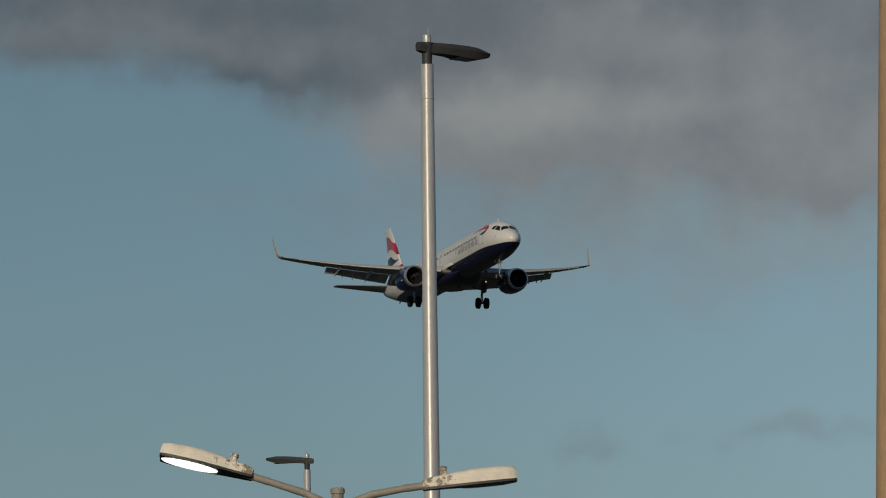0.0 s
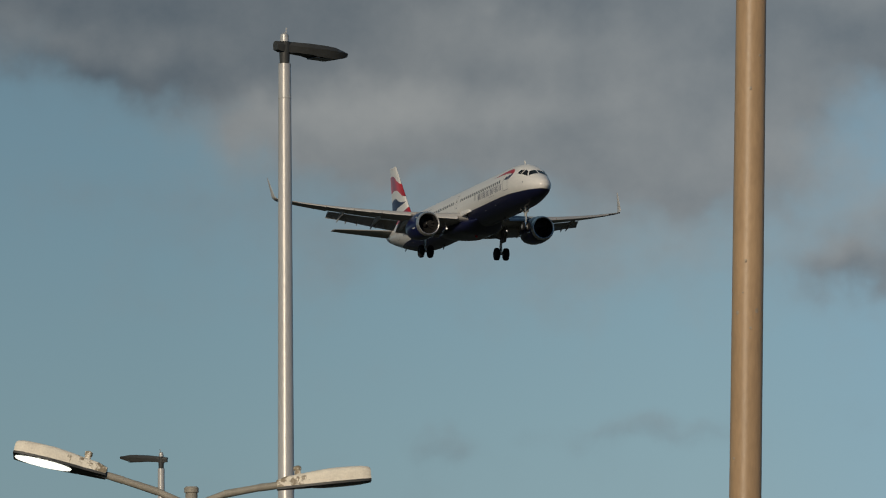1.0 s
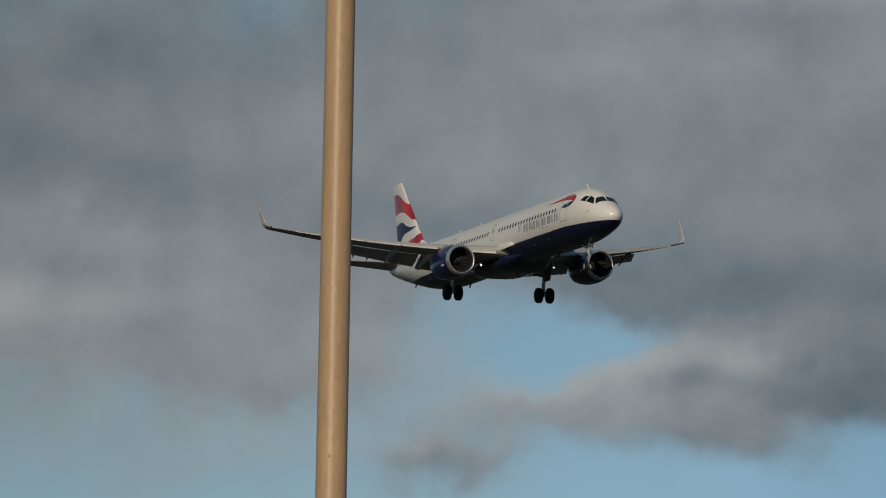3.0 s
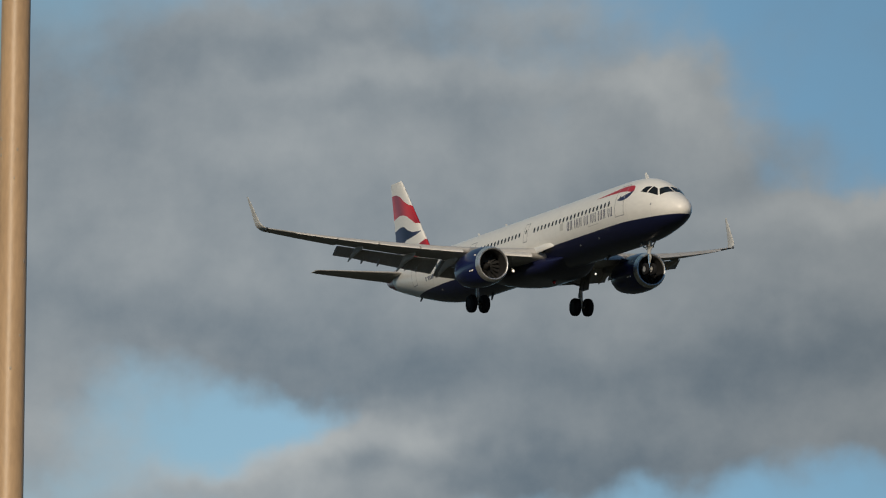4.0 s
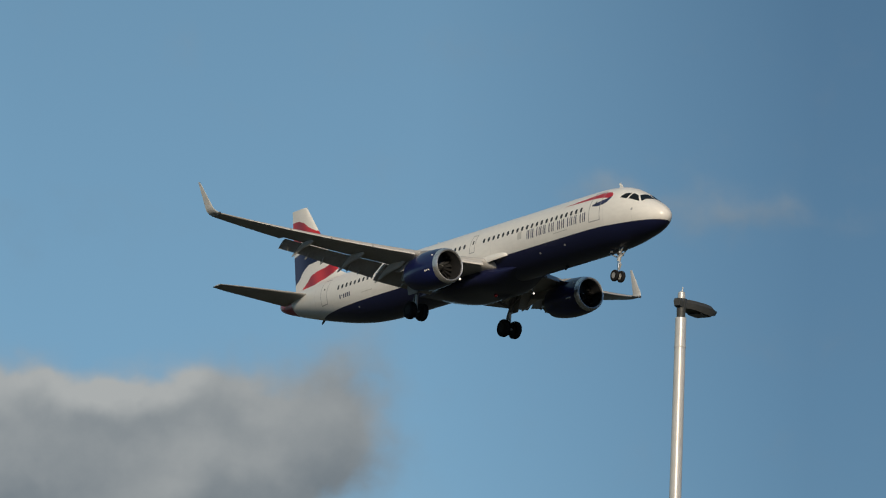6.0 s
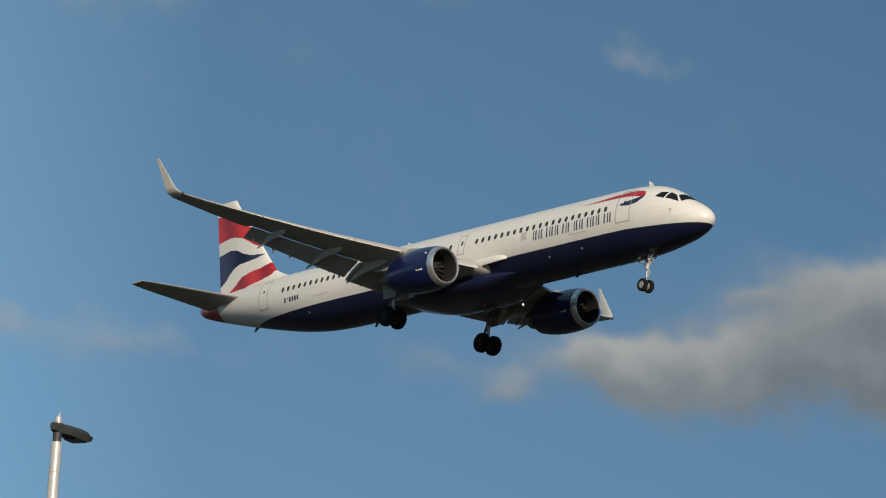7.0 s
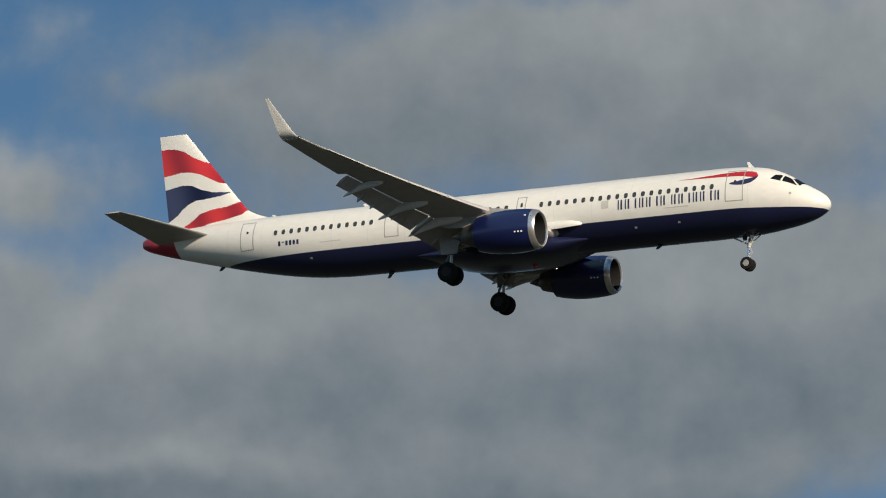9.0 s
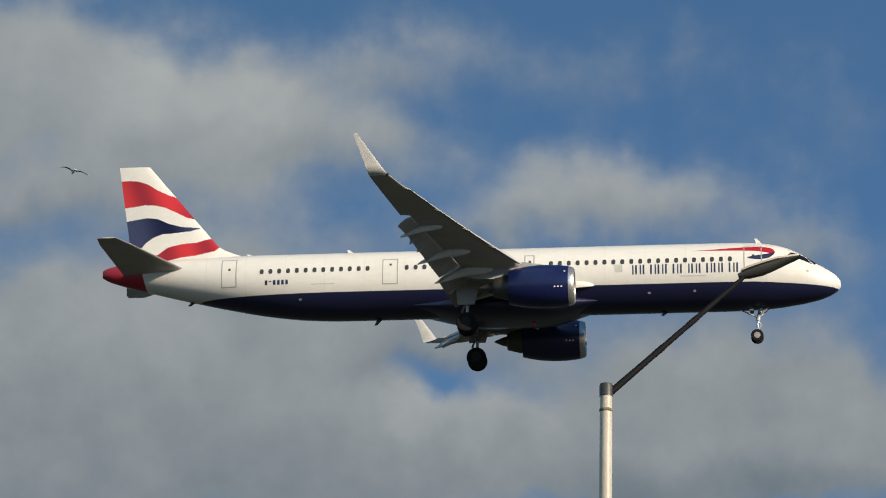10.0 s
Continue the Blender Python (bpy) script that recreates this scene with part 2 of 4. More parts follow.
# ---- materials ----
def paint(name, colour, rough=0.4, metal=0.0, coat=0.0, vary=0.06, scale=1.5, bump=0.0, bump_scale=30.0, spec=0.5, glow=None, glow_power=0.0, streak=None):
    """A painted or bare surface: base colour varied at two sizes, uneven gloss, a little relief."""
    m = bpy.data.materials.new(name)
    m.use_nodes = True
    nt = m.node_tree
    b = nt.nodes["Principled BSDF"]
    tc = nt.nodes.new("ShaderNodeTexCoord")
    mp = nt.nodes.new("ShaderNodeMapping")
    nt.links.new(tc.outputs["Object"], mp.inputs[0])
    mp.inputs["Scale"].default_value = streak or (1, 1, 1)
    big = nt.nodes.new("ShaderNodeTexNoise")
    big.inputs["Scale"].default_value, big.inputs["Detail"].default_value = scale, 3
    small = nt.nodes.new("ShaderNodeTexNoise")
    small.inputs["Scale"].default_value, small.inputs["Detail"].default_value = scale * 9, 6
    for n in (big, small):
        nt.links.new(mp.outputs[0], n.inputs["Vector"])
    mixn = nt.nodes.new("ShaderNodeMath")
    mixn.operation = "MULTIPLY_ADD"
    nt.links.new(small.outputs[0], mixn.inputs[0])
    mixn.inputs[1].default_value = 0.5
    half = nt.nodes.new("ShaderNodeMath")
    half.operation = "MULTIPLY"
    nt.links.new(big.outputs[0], half.inputs[0])
    half.inputs[1].default_value = 0.5
    nt.links.new(half.outputs[0], mixn.inputs[2])
    ramp = nt.nodes.new("ShaderNodeMapRange")
    nt.links.new(mixn.outputs[0], ramp.inputs[0])
    ramp.inputs[1].default_value, ramp.inputs[2].default_value = 0.3, 0.7
    mix = nt.nodes.new("ShaderNodeMix")
    mix.data_type = "RGBA"
    nt.links.new(ramp.outputs[0], mix.inputs[0])
    mix.inputs[6].default_value = (*[c * (1 - vary * 1.6) for c in colour], 1)
    mix.inputs[7].default_value = (*[min(1, c * (1 + vary)) for c in colour], 1)
    nt.links.new(mix.outputs[2], b.inputs["Base Color"])
    rr = nt.nodes.new("ShaderNodeMapRange")
    nt.links.new(small.outputs[0], rr.inputs[0])
    rr.inputs[3].default_value, rr.inputs[4].default_value = max(0.03, rough - 0.06), min(1, rough + 0.08)
    nt.links.new(rr.outputs[0], b.inputs["Roughness"])
    b.inputs["Metallic"].default_value = metal
    b.inputs["Coat Weight"].default_value = coat
    b.inputs["Coat Roughness"].default_value = 0.12
    b.inputs["Specular IOR Level"].default_value = spec
    if bump:
        bn = nt.nodes.new("ShaderNodeTexNoise")
        bn.inputs["Scale"].default_value, bn.inputs["Detail"].default_value = bump_scale, 5
        nt.links.new(tc.outputs["Object"], bn.inputs["Vector"])
        bp = nt.nodes.new("ShaderNodeBump")
        bp.inputs["Strength"].default_value, bp.inputs["Distance"].default_value = bump, 0.02
        nt.links.new(bn.outputs[0], bp.inputs["Height"])
        nt.links.new(bp.outputs[0], b.inputs["Normal"])
    if glow:
        b.inputs["Emission Color"].default_value = (*glow, 1)
        b.inputs["Emission Strength"].default_value = glow_power
    return m


WHITE, NAVY, RED = (0.78, 0.76, 0.71), (0.011, 0.014, 0.05), (0.42, 0.018, 0.03)


def livery():
    """Fuselage paint: white above, navy below a waterline that lifts at the nose, a red tail cone, faint skin joints."""
    m = paint("fuselage_paint", WHITE, rough=0.34, coat=0.25, vary=0.05, scale=0.5, streak=(0.4, 1, 1))
    nt = m.node_tree
    b = nt.nodes["Principled BSDF"]
    base = b.inputs["Base Color"].links[0].from_socket

    def op(kind, a, bb=0.0, c=0.0):
        n = nt.nodes.new("ShaderNodeMath")
        n.operation = kind
        for i, v in enumerate((a, bb, c)):
            if isinstance(v, bpy.types.NodeSocket):
                nt.links.new(v, n.inputs[i])
            else:
                n.inputs[i].default_value = v
        return n.outputs[0]

    def mixc(fac, a, colour):
        n = nt.nodes.new("ShaderNodeMix")
        n.data_type = "RGBA"
        nt.links.new(fac, n.inputs[0])
        nt.links.new(a, n.inputs[6])
        n.inputs[7].default_value = (*colour, 1)
        return n.outputs[2]

    tc = nt.nodes.new("ShaderNodeTexCoord")
    xyz = nt.nodes.new("ShaderNodeSeparateXYZ")
    nt.links.new(tc.outputs["Object"], xyz.inputs[0])
    x, y, z = xyz.outputs
    # thin darker joints every 2.4 m round the barrel
    ring = op("LESS_THAN", op("ABSOLUTE", op("SUBTRACT", op("FRACT", op("MULTIPLY", x, 1 / 2.4)), 0.5)), 0.006)
    base = mixc(op("MULTIPLY", ring, 0.22), base, (0.4, 0.4, 0.4))
    # navy below a waterline that drops towards the nose
    nose_drop = op("MULTIPLY", op("MAXIMUM", op("SUBTRACT", x, 15.0), 0.0), -0.03)
    line = op("ADD", nose_drop, -0.82)
    below = op("LESS_THAN", z, line)
    base = mixc(below, base, NAVY)
    cone = op("LESS_THAN", op("ADD", x, op("MULTIPLY", z, 0.25)), -21.75)
    base = mixc(cone, base, (0.33, 0.014, 0.03))
    nt.links.new(base, b.inputs["Base Color"])
    return m


M_BODY = livery()
M_WHITE = paint("white_paint", WHITE, rough=0.34, coat=0.25, vary=0.05, scale=0.7)
M_NAVY = paint("navy_paint", (0.008, 0.013, 0.075), rough=0.3, coat=0.35, vary=0.12, scale=0.8)
M_FINNAVY = paint("fin_navy_paint", (0.008, 0.012, 0.055), rough=0.36, spec=0.35, vary=0.12, scale=0.8)
M_TEXT = paint("navy_marking", (0.02, 0.025, 0.08), rough=0.4, vary=0.08)
M_RED = paint("red_paint", (0.43, 0.013, 0.022), rough=0.36, coat=0.2, vary=0.1, scale=0.6)
M_FINRED = paint("fin_red_paint", (0.5, 0.02, 0.025), rough=0.3, coat=0.4, vary=0.06, scale=0.6)


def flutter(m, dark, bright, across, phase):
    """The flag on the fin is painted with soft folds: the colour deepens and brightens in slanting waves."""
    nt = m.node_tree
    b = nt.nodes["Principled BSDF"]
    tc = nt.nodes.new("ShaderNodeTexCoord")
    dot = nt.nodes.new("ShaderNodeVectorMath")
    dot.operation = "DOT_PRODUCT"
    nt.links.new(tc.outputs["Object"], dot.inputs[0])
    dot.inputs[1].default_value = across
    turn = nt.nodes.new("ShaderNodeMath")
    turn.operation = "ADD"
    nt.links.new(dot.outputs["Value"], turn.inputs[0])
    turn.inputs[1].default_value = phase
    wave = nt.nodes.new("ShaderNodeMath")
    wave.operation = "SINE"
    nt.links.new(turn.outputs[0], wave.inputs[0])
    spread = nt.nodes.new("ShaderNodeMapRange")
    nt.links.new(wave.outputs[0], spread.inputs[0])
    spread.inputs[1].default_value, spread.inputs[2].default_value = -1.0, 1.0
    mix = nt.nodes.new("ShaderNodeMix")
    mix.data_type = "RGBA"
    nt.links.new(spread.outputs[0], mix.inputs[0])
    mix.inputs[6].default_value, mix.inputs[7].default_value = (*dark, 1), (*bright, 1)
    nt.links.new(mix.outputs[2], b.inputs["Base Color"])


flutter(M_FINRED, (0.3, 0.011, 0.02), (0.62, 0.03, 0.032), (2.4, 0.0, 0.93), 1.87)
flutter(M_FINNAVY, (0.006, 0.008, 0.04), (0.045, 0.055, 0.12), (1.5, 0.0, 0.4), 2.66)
M_WING = paint("grey_wing_paint", (0.41, 0.4, 0.385), rough=0.45, vary=0.12, scale=0.8, streak=(0.4, 1.5, 1))
M_FLAP = paint("grey_flap_paint", (0.34, 0.335, 0.325), rough=0.5, vary=0.15, scale=1.0, streak=(0.4, 1.5, 1))
M_FAIR = paint("pale_grey_fairing", (0.54, 0.53, 0.5), rough=0.45, vary=0.12, scale=1.0)
M_SLAT = paint("pale_grey_slat", (0.5, 0.49, 0.47), rough=0.45, metal=0.1, vary=0.1, scale=1.2)
M_LIP = paint("polished_inlet_lip", (0.72, 0.71, 0.69), rough=0.28, metal=0.85, vary=0.08)
M_DARK = paint("dark_inlet", (0.024, 0.024, 0.025), rough=0.5, vary=0.2)
M_FAN = paint("titanium_fan", (0.03, 0.03, 0.03), rough=0.4, metal=0.3, vary=0.15)
M_HOT = paint("heat_stained_nozzle", (0.13, 0.12, 0.11), rough=0.42, metal=0.6, vary=0.2)
M_TYRE = paint("tyre_rubber", (0.015, 0.015, 0.016), rough=0.9, spec=0.15, vary=0.25, bump=0.2)
M_HUB = paint("wheel_hub", (0.035, 0.035, 0.035), rough=0.9, spec=0.1, vary=0.15)
M_STRUT = paint("gear_strut", (0.55, 0.55, 0.53), rough=0.38, metal=0.3, vary=0.15)
M_GEAR = paint("dull_gear_leg", (0.16, 0.16, 0.155), rough=0.5, metal=0.2, vary=0.2)
M_CHROME = paint("oleo_chrome", (0.8, 0.8, 0.8), rough=0.12, metal=1.0, vary=0.03)
M_GLASS = paint("cockpit_glass", (0.01, 0.011, 0.012), rough=0.12, coat=0.0, spec=0.22, vary=0.1)
M_PANE = paint("cabin_pane", (0.055, 0.06, 0.065), rough=0.16, vary=0.2)
M_LINE = paint("door_outline", (0.36, 0.36, 0.36), rough=0.5, vary=0.1)
M_CREST = paint("grey_crest", (0.56, 0.55, 0.51), rough=0.5, vary=0.1)
M_BEACON = paint("red_beacon_glass", (0.5, 0.01, 0.015), rough=0.15, coat=1.0, vary=0.05)
M_LAMPGLASS = paint("landing_light_glass", (0.8, 0.8, 0.78), rough=0.1, vary=0.05, glow=(1.0, 0.93, 0.8), glow_power=2.5)
M_GALV = paint("galvanised_steel", (0.66, 0.64, 0.6), rough=0.32, metal=0.35, vary=0.1, scale=6, bump=0.03, bump_scale=60, streak=(1, 1, 0.2))
M_BROWN = paint("brown_painted_steel", (0.46, 0.31, 0.175), rough=0.42, vary=0.12, scale=5, bump=0.12, bump_scale=22, streak=(1, 1, 0.25))
M_CREAM = paint("cream_painted_steel", (0.53, 0.485, 0.41), rough=0.45, vary=0.14, scale=5, bump=0.08, bump_scale=25, streak=(1, 1, 0.22))
M_CHIP = paint("chipped_primer", (0.42, 0.34, 0.25), rough=0.7, vary=0.2, scale=30)
M_HEAD = paint("dark_grey_casting", (0.05, 0.052, 0.05), rough=0.5, vary=0.15, scale=8, bump=0.05)
M_BLACK = paint("black_enamel", (0.007, 0.007, 0.008), rough=0.7, spec=0.2, vary=0.2, scale=8)
M_LENS = paint("lamp_lens", (0.16, 0.155, 0.14), rough=0.25, vary=0.1, scale=8)
M_DARKLENS = paint("dark_lens", (0.03, 0.03, 0.03), rough=0.2, vary=0.1, scale=8)
M_OLDHEAD = paint("weathered_cream_lantern", (0.9, 0.83, 0.69), rough=0.6, vary=0.12, scale=9, bump=0.2, bump_scale=40)
M_LICHEN = paint("lichen_stain", (0.24, 0.2, 0.12), rough=0.9, vary=0.5, scale=25, bump=0.4, bump_scale=60)


def lichen(m):
    """Brown lichen in ragged specks, thick at the arm end of a lantern and thinning outwards."""
    nt = m.node_tree
    b = nt.nodes["Principled BSDF"]
    base = b.inputs["Base Color"].links[0].from_socket
    tc = nt.nodes.new("ShaderNodeTexCoord")
    xyz = nt.nodes.new("ShaderNodeSeparateXYZ")
    nt.links.new(tc.outputs["Object"], xyz.inputs[0])
    grain = nt.nodes.new("ShaderNodeTexNoise")
    grain.inputs["Scale"].default_value, grain.inputs["Detail"].default_value, grain.inputs["Roughness"].default_value = 14.0, 7.0, 0.7
    nt.links.new(tc.outputs["Object"], grain.inputs["Vector"])
    reach = nt.nodes.new("ShaderNodeMath")
    reach.operation = "ABSOLUTE"
    nt.links.new(xyz.outputs[0], reach.inputs[0])
    limit = nt.nodes.new("ShaderNodeMapRange")
    nt.links.new(reach.outputs[0], limit.inputs[0])
    limit.inputs[1].default_value, limit.inputs[2].default_value, limit.inputs[3].default_value, limit.inputs[4].default_value = 0.82, 1.3, 0.42, 0.7
    over = nt.nodes.new("ShaderNodeMath")
    over.operation = "SUBTRACT"
    nt.links.new(grain.outputs[0], over.inputs[0])
    nt.links.new(limit.outputs[0], over.inputs[1])
    mask = nt.nodes.new("ShaderNodeMapRange")
    nt.links.new(over.outputs[0], mask.inputs[0])
    mask.inputs[1].default_value, mask.inputs[2].default_value, mask.inputs[4].default_value = 0.0, 0.06, 0.85
    mix = nt.nodes.new("ShaderNodeMix")
    mix.data_type = "RGBA"
    nt.links.new(mask.outputs[0], mix.inputs[0])
    nt.links.new(base, mix.inputs[6])
    mix.inputs[7].default_value = (0.2, 0.15, 0.08, 1)
    nt.links.new(mix.outputs[2], b.inputs["Base Color"])


lichen(M_OLDHEAD)
M_OLDARM = paint("weathered_grey_arm", (0.36, 0.33, 0.27), rough=0.6, vary=0.2, scale=9, bump=0.1)
M_GLOW = paint("lit_lamp_bowl", (0.8, 0.8, 0.75), rough=0.3, vary=0.02, glow=(1.0, 1.0, 0.85), glow_power=3.0)
M_FEATHER = paint("grey_feather", (0.6, 0.6, 0.61), rough=0.8, vary=0.2, scale=20)
M_FEATHERW = paint("white_feather", (0.75, 0.75, 0.73), rough=0.8, vary=0.1, scale=20)
M_BILL = paint("yellow_bill", (0.6, 0.35, 0.05), rough=0.5)
M_GROUND = paint("dark_rough_grass", (0.025, 0.029, 0.017), rough=0.95, vary=0.45, scale=0.35, bump=0.5, bump_scale=3)


# ---- mesh helpers ----
def part(name, bm, material, parent=None, label="", smooth=40):
    """Links a bmesh as one mesh object, under parent if given."""
    bmesh.ops.recalc_face_normals(bm, faces=bm.faces[:])
    me = bpy.data.meshes.new(name)
    bm.to_mesh(me)
    bm.free()
    mats = material if isinstance(material, (list, tuple)) else [material]
    for m in mats:
        me.materials.append(m)
    if smooth:
        me.polygons.foreach_set("use_smooth", [True] * len(me.polygons))
        me.set_sharp_from_angle(angle=radians(smooth))
    ob = new(name, me)
    ob.parent = parent
    return tagged(ob, label=label)


def thing(name, label, category, group="", at=None):
    ob = new(name)
    ob.empty_display_size = 0.2
    if at is not None:
        ob.matrix_basis = at
    return tagged(ob, label, category, group)


def loft(bm, rings, cap=True, closed=True, mat=0):
    vs = [[bm.verts.new(p) for p in r] for r in rings]
    n = len(vs[0])
    for a, b in zip(vs, vs[1:]):
        for i in range(n if closed else n - 1):
            j = (i + 1) % n
            f = bm.faces.new((a[i], a[j], b[j], b[i]))
            f.material_index = mat
    if cap and closed:
        for r in (vs[0], vs[-1]):
            f = bm.faces.new(r)
            f.material_index = mat
    return vs


def lathe(bm, profile, axis="x", n=48, centre=(0, 0, 0), mat=0, cap=False):
    """Turns (along, radius) pairs round an axis."""
    rings = []
    for a, r in profile:
        ring = []
        for k in range(n):
            c, s = math.cos(2 * math.pi * k / n) * r, math.sin(2 * math.pi * k / n) * r
            p = {"x": (a, c, s), "y": (c, a, s), "z": (c, s, a)}[axis]
            ring.append(Vector(p) + Vector(centre))
        rings.append(ring)
    return loft(bm, rings, cap=cap, mat=mat)


def tube(bm, a, b, ra, rb=None, n=14, mat=0):
    a, b = Vector(a), Vector(b)
    rb = ra if rb is None else rb
    q = (b - a).to_track_quat("Z", "Y")
    rings = [[p + q @ Vector((math.cos(2 * math.pi * k / n) * r, math.sin(2 * math.pi * k / n) * r, 0)) for k in range(n)] for p, r in ((a, ra), (b, rb))]
    loft(bm, rings, mat=mat)


def slab(bm, pts, normal, thick):
    """A flat plate from its outline."""
    n = Vector(normal).normalized() * thick / 2
    loft(bm, [[Vector(p) - n for p in pts], [Vector(p) + n for p in pts]])


def bar(bm, centre, size, turn=None):
    m = Matrix.Translation(centre) @ (turn or Matrix.Identity(4)) @ Matrix.Diagonal((*size, 1))
    bmesh.ops.create_cube(bm, size=1, matrix=m)


def spline(xs, ys, x):
    """Smooth curve through a table."""
    xs, ys = np.array(xs, float), np.array(ys, float)
    d = np.gradient(ys, xs)
    i = int(np.clip(np.searchsorted(xs, x) - 1, 0, len(xs) - 2))
    h = xs[i + 1] - xs[i]
    t = min(1.0, max(0.0, (x - xs[i]) / h))
    return float((2 * t**3 - 3 * t**2 + 1) * ys[i] + (t**3 - 2 * t**2 + t) * h * d[i] + (3 * t**2 - 2 * t**3) * ys[i + 1] + (t**3 - t**2) * h * d[i + 1])


# ---- ground ----
bm = bmesh.new()
R = 4200
rings = []
for r in (0.001, 8, 60, 200, 600, 1600, R):
    rings.append([(3 + math.cos(2 * math.pi * k / 64) * r, 2 + math.sin(2 * math.pi * k / 64) * r, 0.0) for k in range(64)])
loft(bm, rings, cap=False)
tagged(part("ground", bm, M_GROUND, smooth=0), "dark rough grass ground reaching to the horizon", "ground", kind="structure")


# ---- airliner: nose towards +x, origin 20 m behind the nose on the barrel's axis ----
def X(s):
    return 20.0 - s


FS = [0, 0.06, 0.25, 0.6, 1.1, 1.7, 2.3, 2.9, 3.6, 4.6, 5.8, 7.0, 12, 20, 28, 30.5, 32.5, 34.5, 36.5, 38.5, 40.5, 42.2, 43.5, 44.2, 44.5]
FT = [-0.60, -0.37, -0.12, 0.16, 0.46, 0.82, 1.22, 1.53, 1.79, 1.97, 2.05, 2.07, 2.07, 2.07, 2.07, 2.07, 2.07, 2.07, 2.05, 2.0, 1.93, 1.83, 1.7, 1.56, 1.42]
FB = [-0.60, -0.84, -1.05, -1.26, -1.46, -1.62, -1.74, -1.83, -1.93, -2.01, -2.05, -2.07, -2.07, -2.07, -2.07, -2.05, -1.93, -1.66, -1.27, -0.82, -0.33, 0.12, 0.5, 0.76, 0.95]
FW = [0.0, 0.27, 0.53, 0.80, 1.06, 1.28, 1.45, 1.59, 1.72, 1.86, 1.94, 1.975, 1.975, 1.975, 1.975, 1.965, 1.92, 1.83, 1.68, 1.45, 1.14, 0.8, 0.5, 0.3, 0.14]
FQ = [math.sqrt(s) for s in FS]


def section(s):
    """Top, bottom and half width of the barrel, s metres behind the nose tip."""
    q = math.sqrt(max(0.0, s))
    return min(2.07, spline(FQ, FT, q)), max(-2.07, spline(FQ, FB, q)), min(1.975, max(0.004, spline(FQ, FW, q)))


def skin(s, z, side=-1, proud=0.0):
    """The point of the barrel's skin at station s and height z."""
    t, b, w = section(s)
    c, h = (t + b) / 2, (t - b) / 2 + 1e-4
    u = max(-1.0, min(1.0, (z - c) / h))
    y = w * math.sqrt(1 - u * u)
    n = Vector((0, y / (w * w) if w else 0, (z - c) / (h * h))).normalized()
    return Vector((X(s), side * (y + n.y * proud), z + n.z * proud))


airliner = thing("airliner", "white and navy twin-engine airliner on approach with wheels and flaps down", "airplane")

bm = bmesh.new()
stations = sorted({0.0005, 0.01, 0.03, 0.06, 0.1, 0.16, 0.25, 0.35, *np.arange(0.5, 7, 0.2).round(3), *np.arange(7, 29, 1.0), *np.arange(29, 44.3, 0.4).round(3), 44.4, 44.5})
rings = []
for s in stations:
    t, b, w = section(s)
    rings.append([(X(s), w * math.cos(a), (t + b) / 2 + (t - b) / 2 * math.sin(a)) for a in np.linspace(0, 2 * math.pi, 72, endpoint=False)])
loft(bm, rings)
fuselage = part("fuselage", bm, M_BODY, airliner, "white upper barrel, navy belly, red tail cone")

# belly fairing round the wing box
bm = bmesh.new()
rings = []
for k in range(25):
    u = k / 24
    s = 13.4 + 13.4 * u
    a, b = min(1.0, u / 0.34), min(1.0, (1 - u) / 0.42)
    e = a * a * (3 - 2 * a) * b * b * (3 - 2 * b)
    wid, bot, top = 1.1 + 1.05 * e, -1.6 - 0.95 * e, -1.5 + 0.42 * e
    ring = []
    for a in np.linspace(0, 2 * math.pi, 40, endpoint=False):
        ca, sa = math.cos(a), math.sin(a)
        ring.append((X(s), wid * math.copysign(abs(ca) ** 0.75, ca), (top + bot) / 2 + (top - bot) / 2 * math.copysign(abs(sa) ** 0.8, sa)))
    rings.append(ring)
loft(bm, rings)
part("belly_fairing", bm, M_BODY, airliner, "smooth wing root fairing, navy below")


for side in (-1, 1):
    bm = bmesh.new()
    rings = []
    for k in range(21):
        u = k / 20
        f = min(1.0, u / 0.4)
        e = math.sqrt(max(0.0, 1 - (1 - f) ** 2)) * min(1.0, 2.5 * (1 - u) + 0.02) ** 0.6 + 0.01
        zc = -0.8 - 0.12 * f
        rings.append([(X(14.5 + 5.0 * u), side * (1.62 + 0.55 * e * math.cos(t)), zc + 0.42 * e * math.sin(t)) for t in np.linspace(-0.4, math.pi / 2, 15)])
    loft(bm, rings, closed=False)
    part("wing_root_fillet", bm, M_WHITE, airliner, "white bulge over the wing root")


def foil(n=13, thick=0.12, camber=0.015):
    """A closed wing section: chord fractions and heights, from the trailing edge over the top and back below."""
    us = [0.5 * (1 - math.cos(math.pi * k / n)) for k in range(n + 1)]

    def half(u):
        return 5 * thick * (0.2969 * math.sqrt(u) - 0.126 * u - 0.3516 * u**2 + 0.2843 * u**3 - 0.1036 * u**4) + 0.0008

    def mid(u):
        return camber * 4 * u * (1 - u)
    top = [(u, mid(u) + half(u)) for u in reversed(us)]
    low = [(u, mid(u) - half(u)) for u in us[1:-1]]
    return top + low


def wing_ring(s, y, z, chord, thick, cant, side, twist=0.0, cut=1.0, camber=0.015):
    out = []
    for u, v in foil(thick=thick, camber=camber):
        if u > cut:
            v = v * 0.5 if v > 0 else v * 0.2
            u = cut
        a, b = u * chord, v * chord
        a, b = a * math.cos(twist) + b * math.sin(twist), -a * math.sin(twist) + b * math.cos(twist)
        out.append((X(s + a), side * (y - b * math.sin(cant)), z + b * math.cos(cant)))
    return out


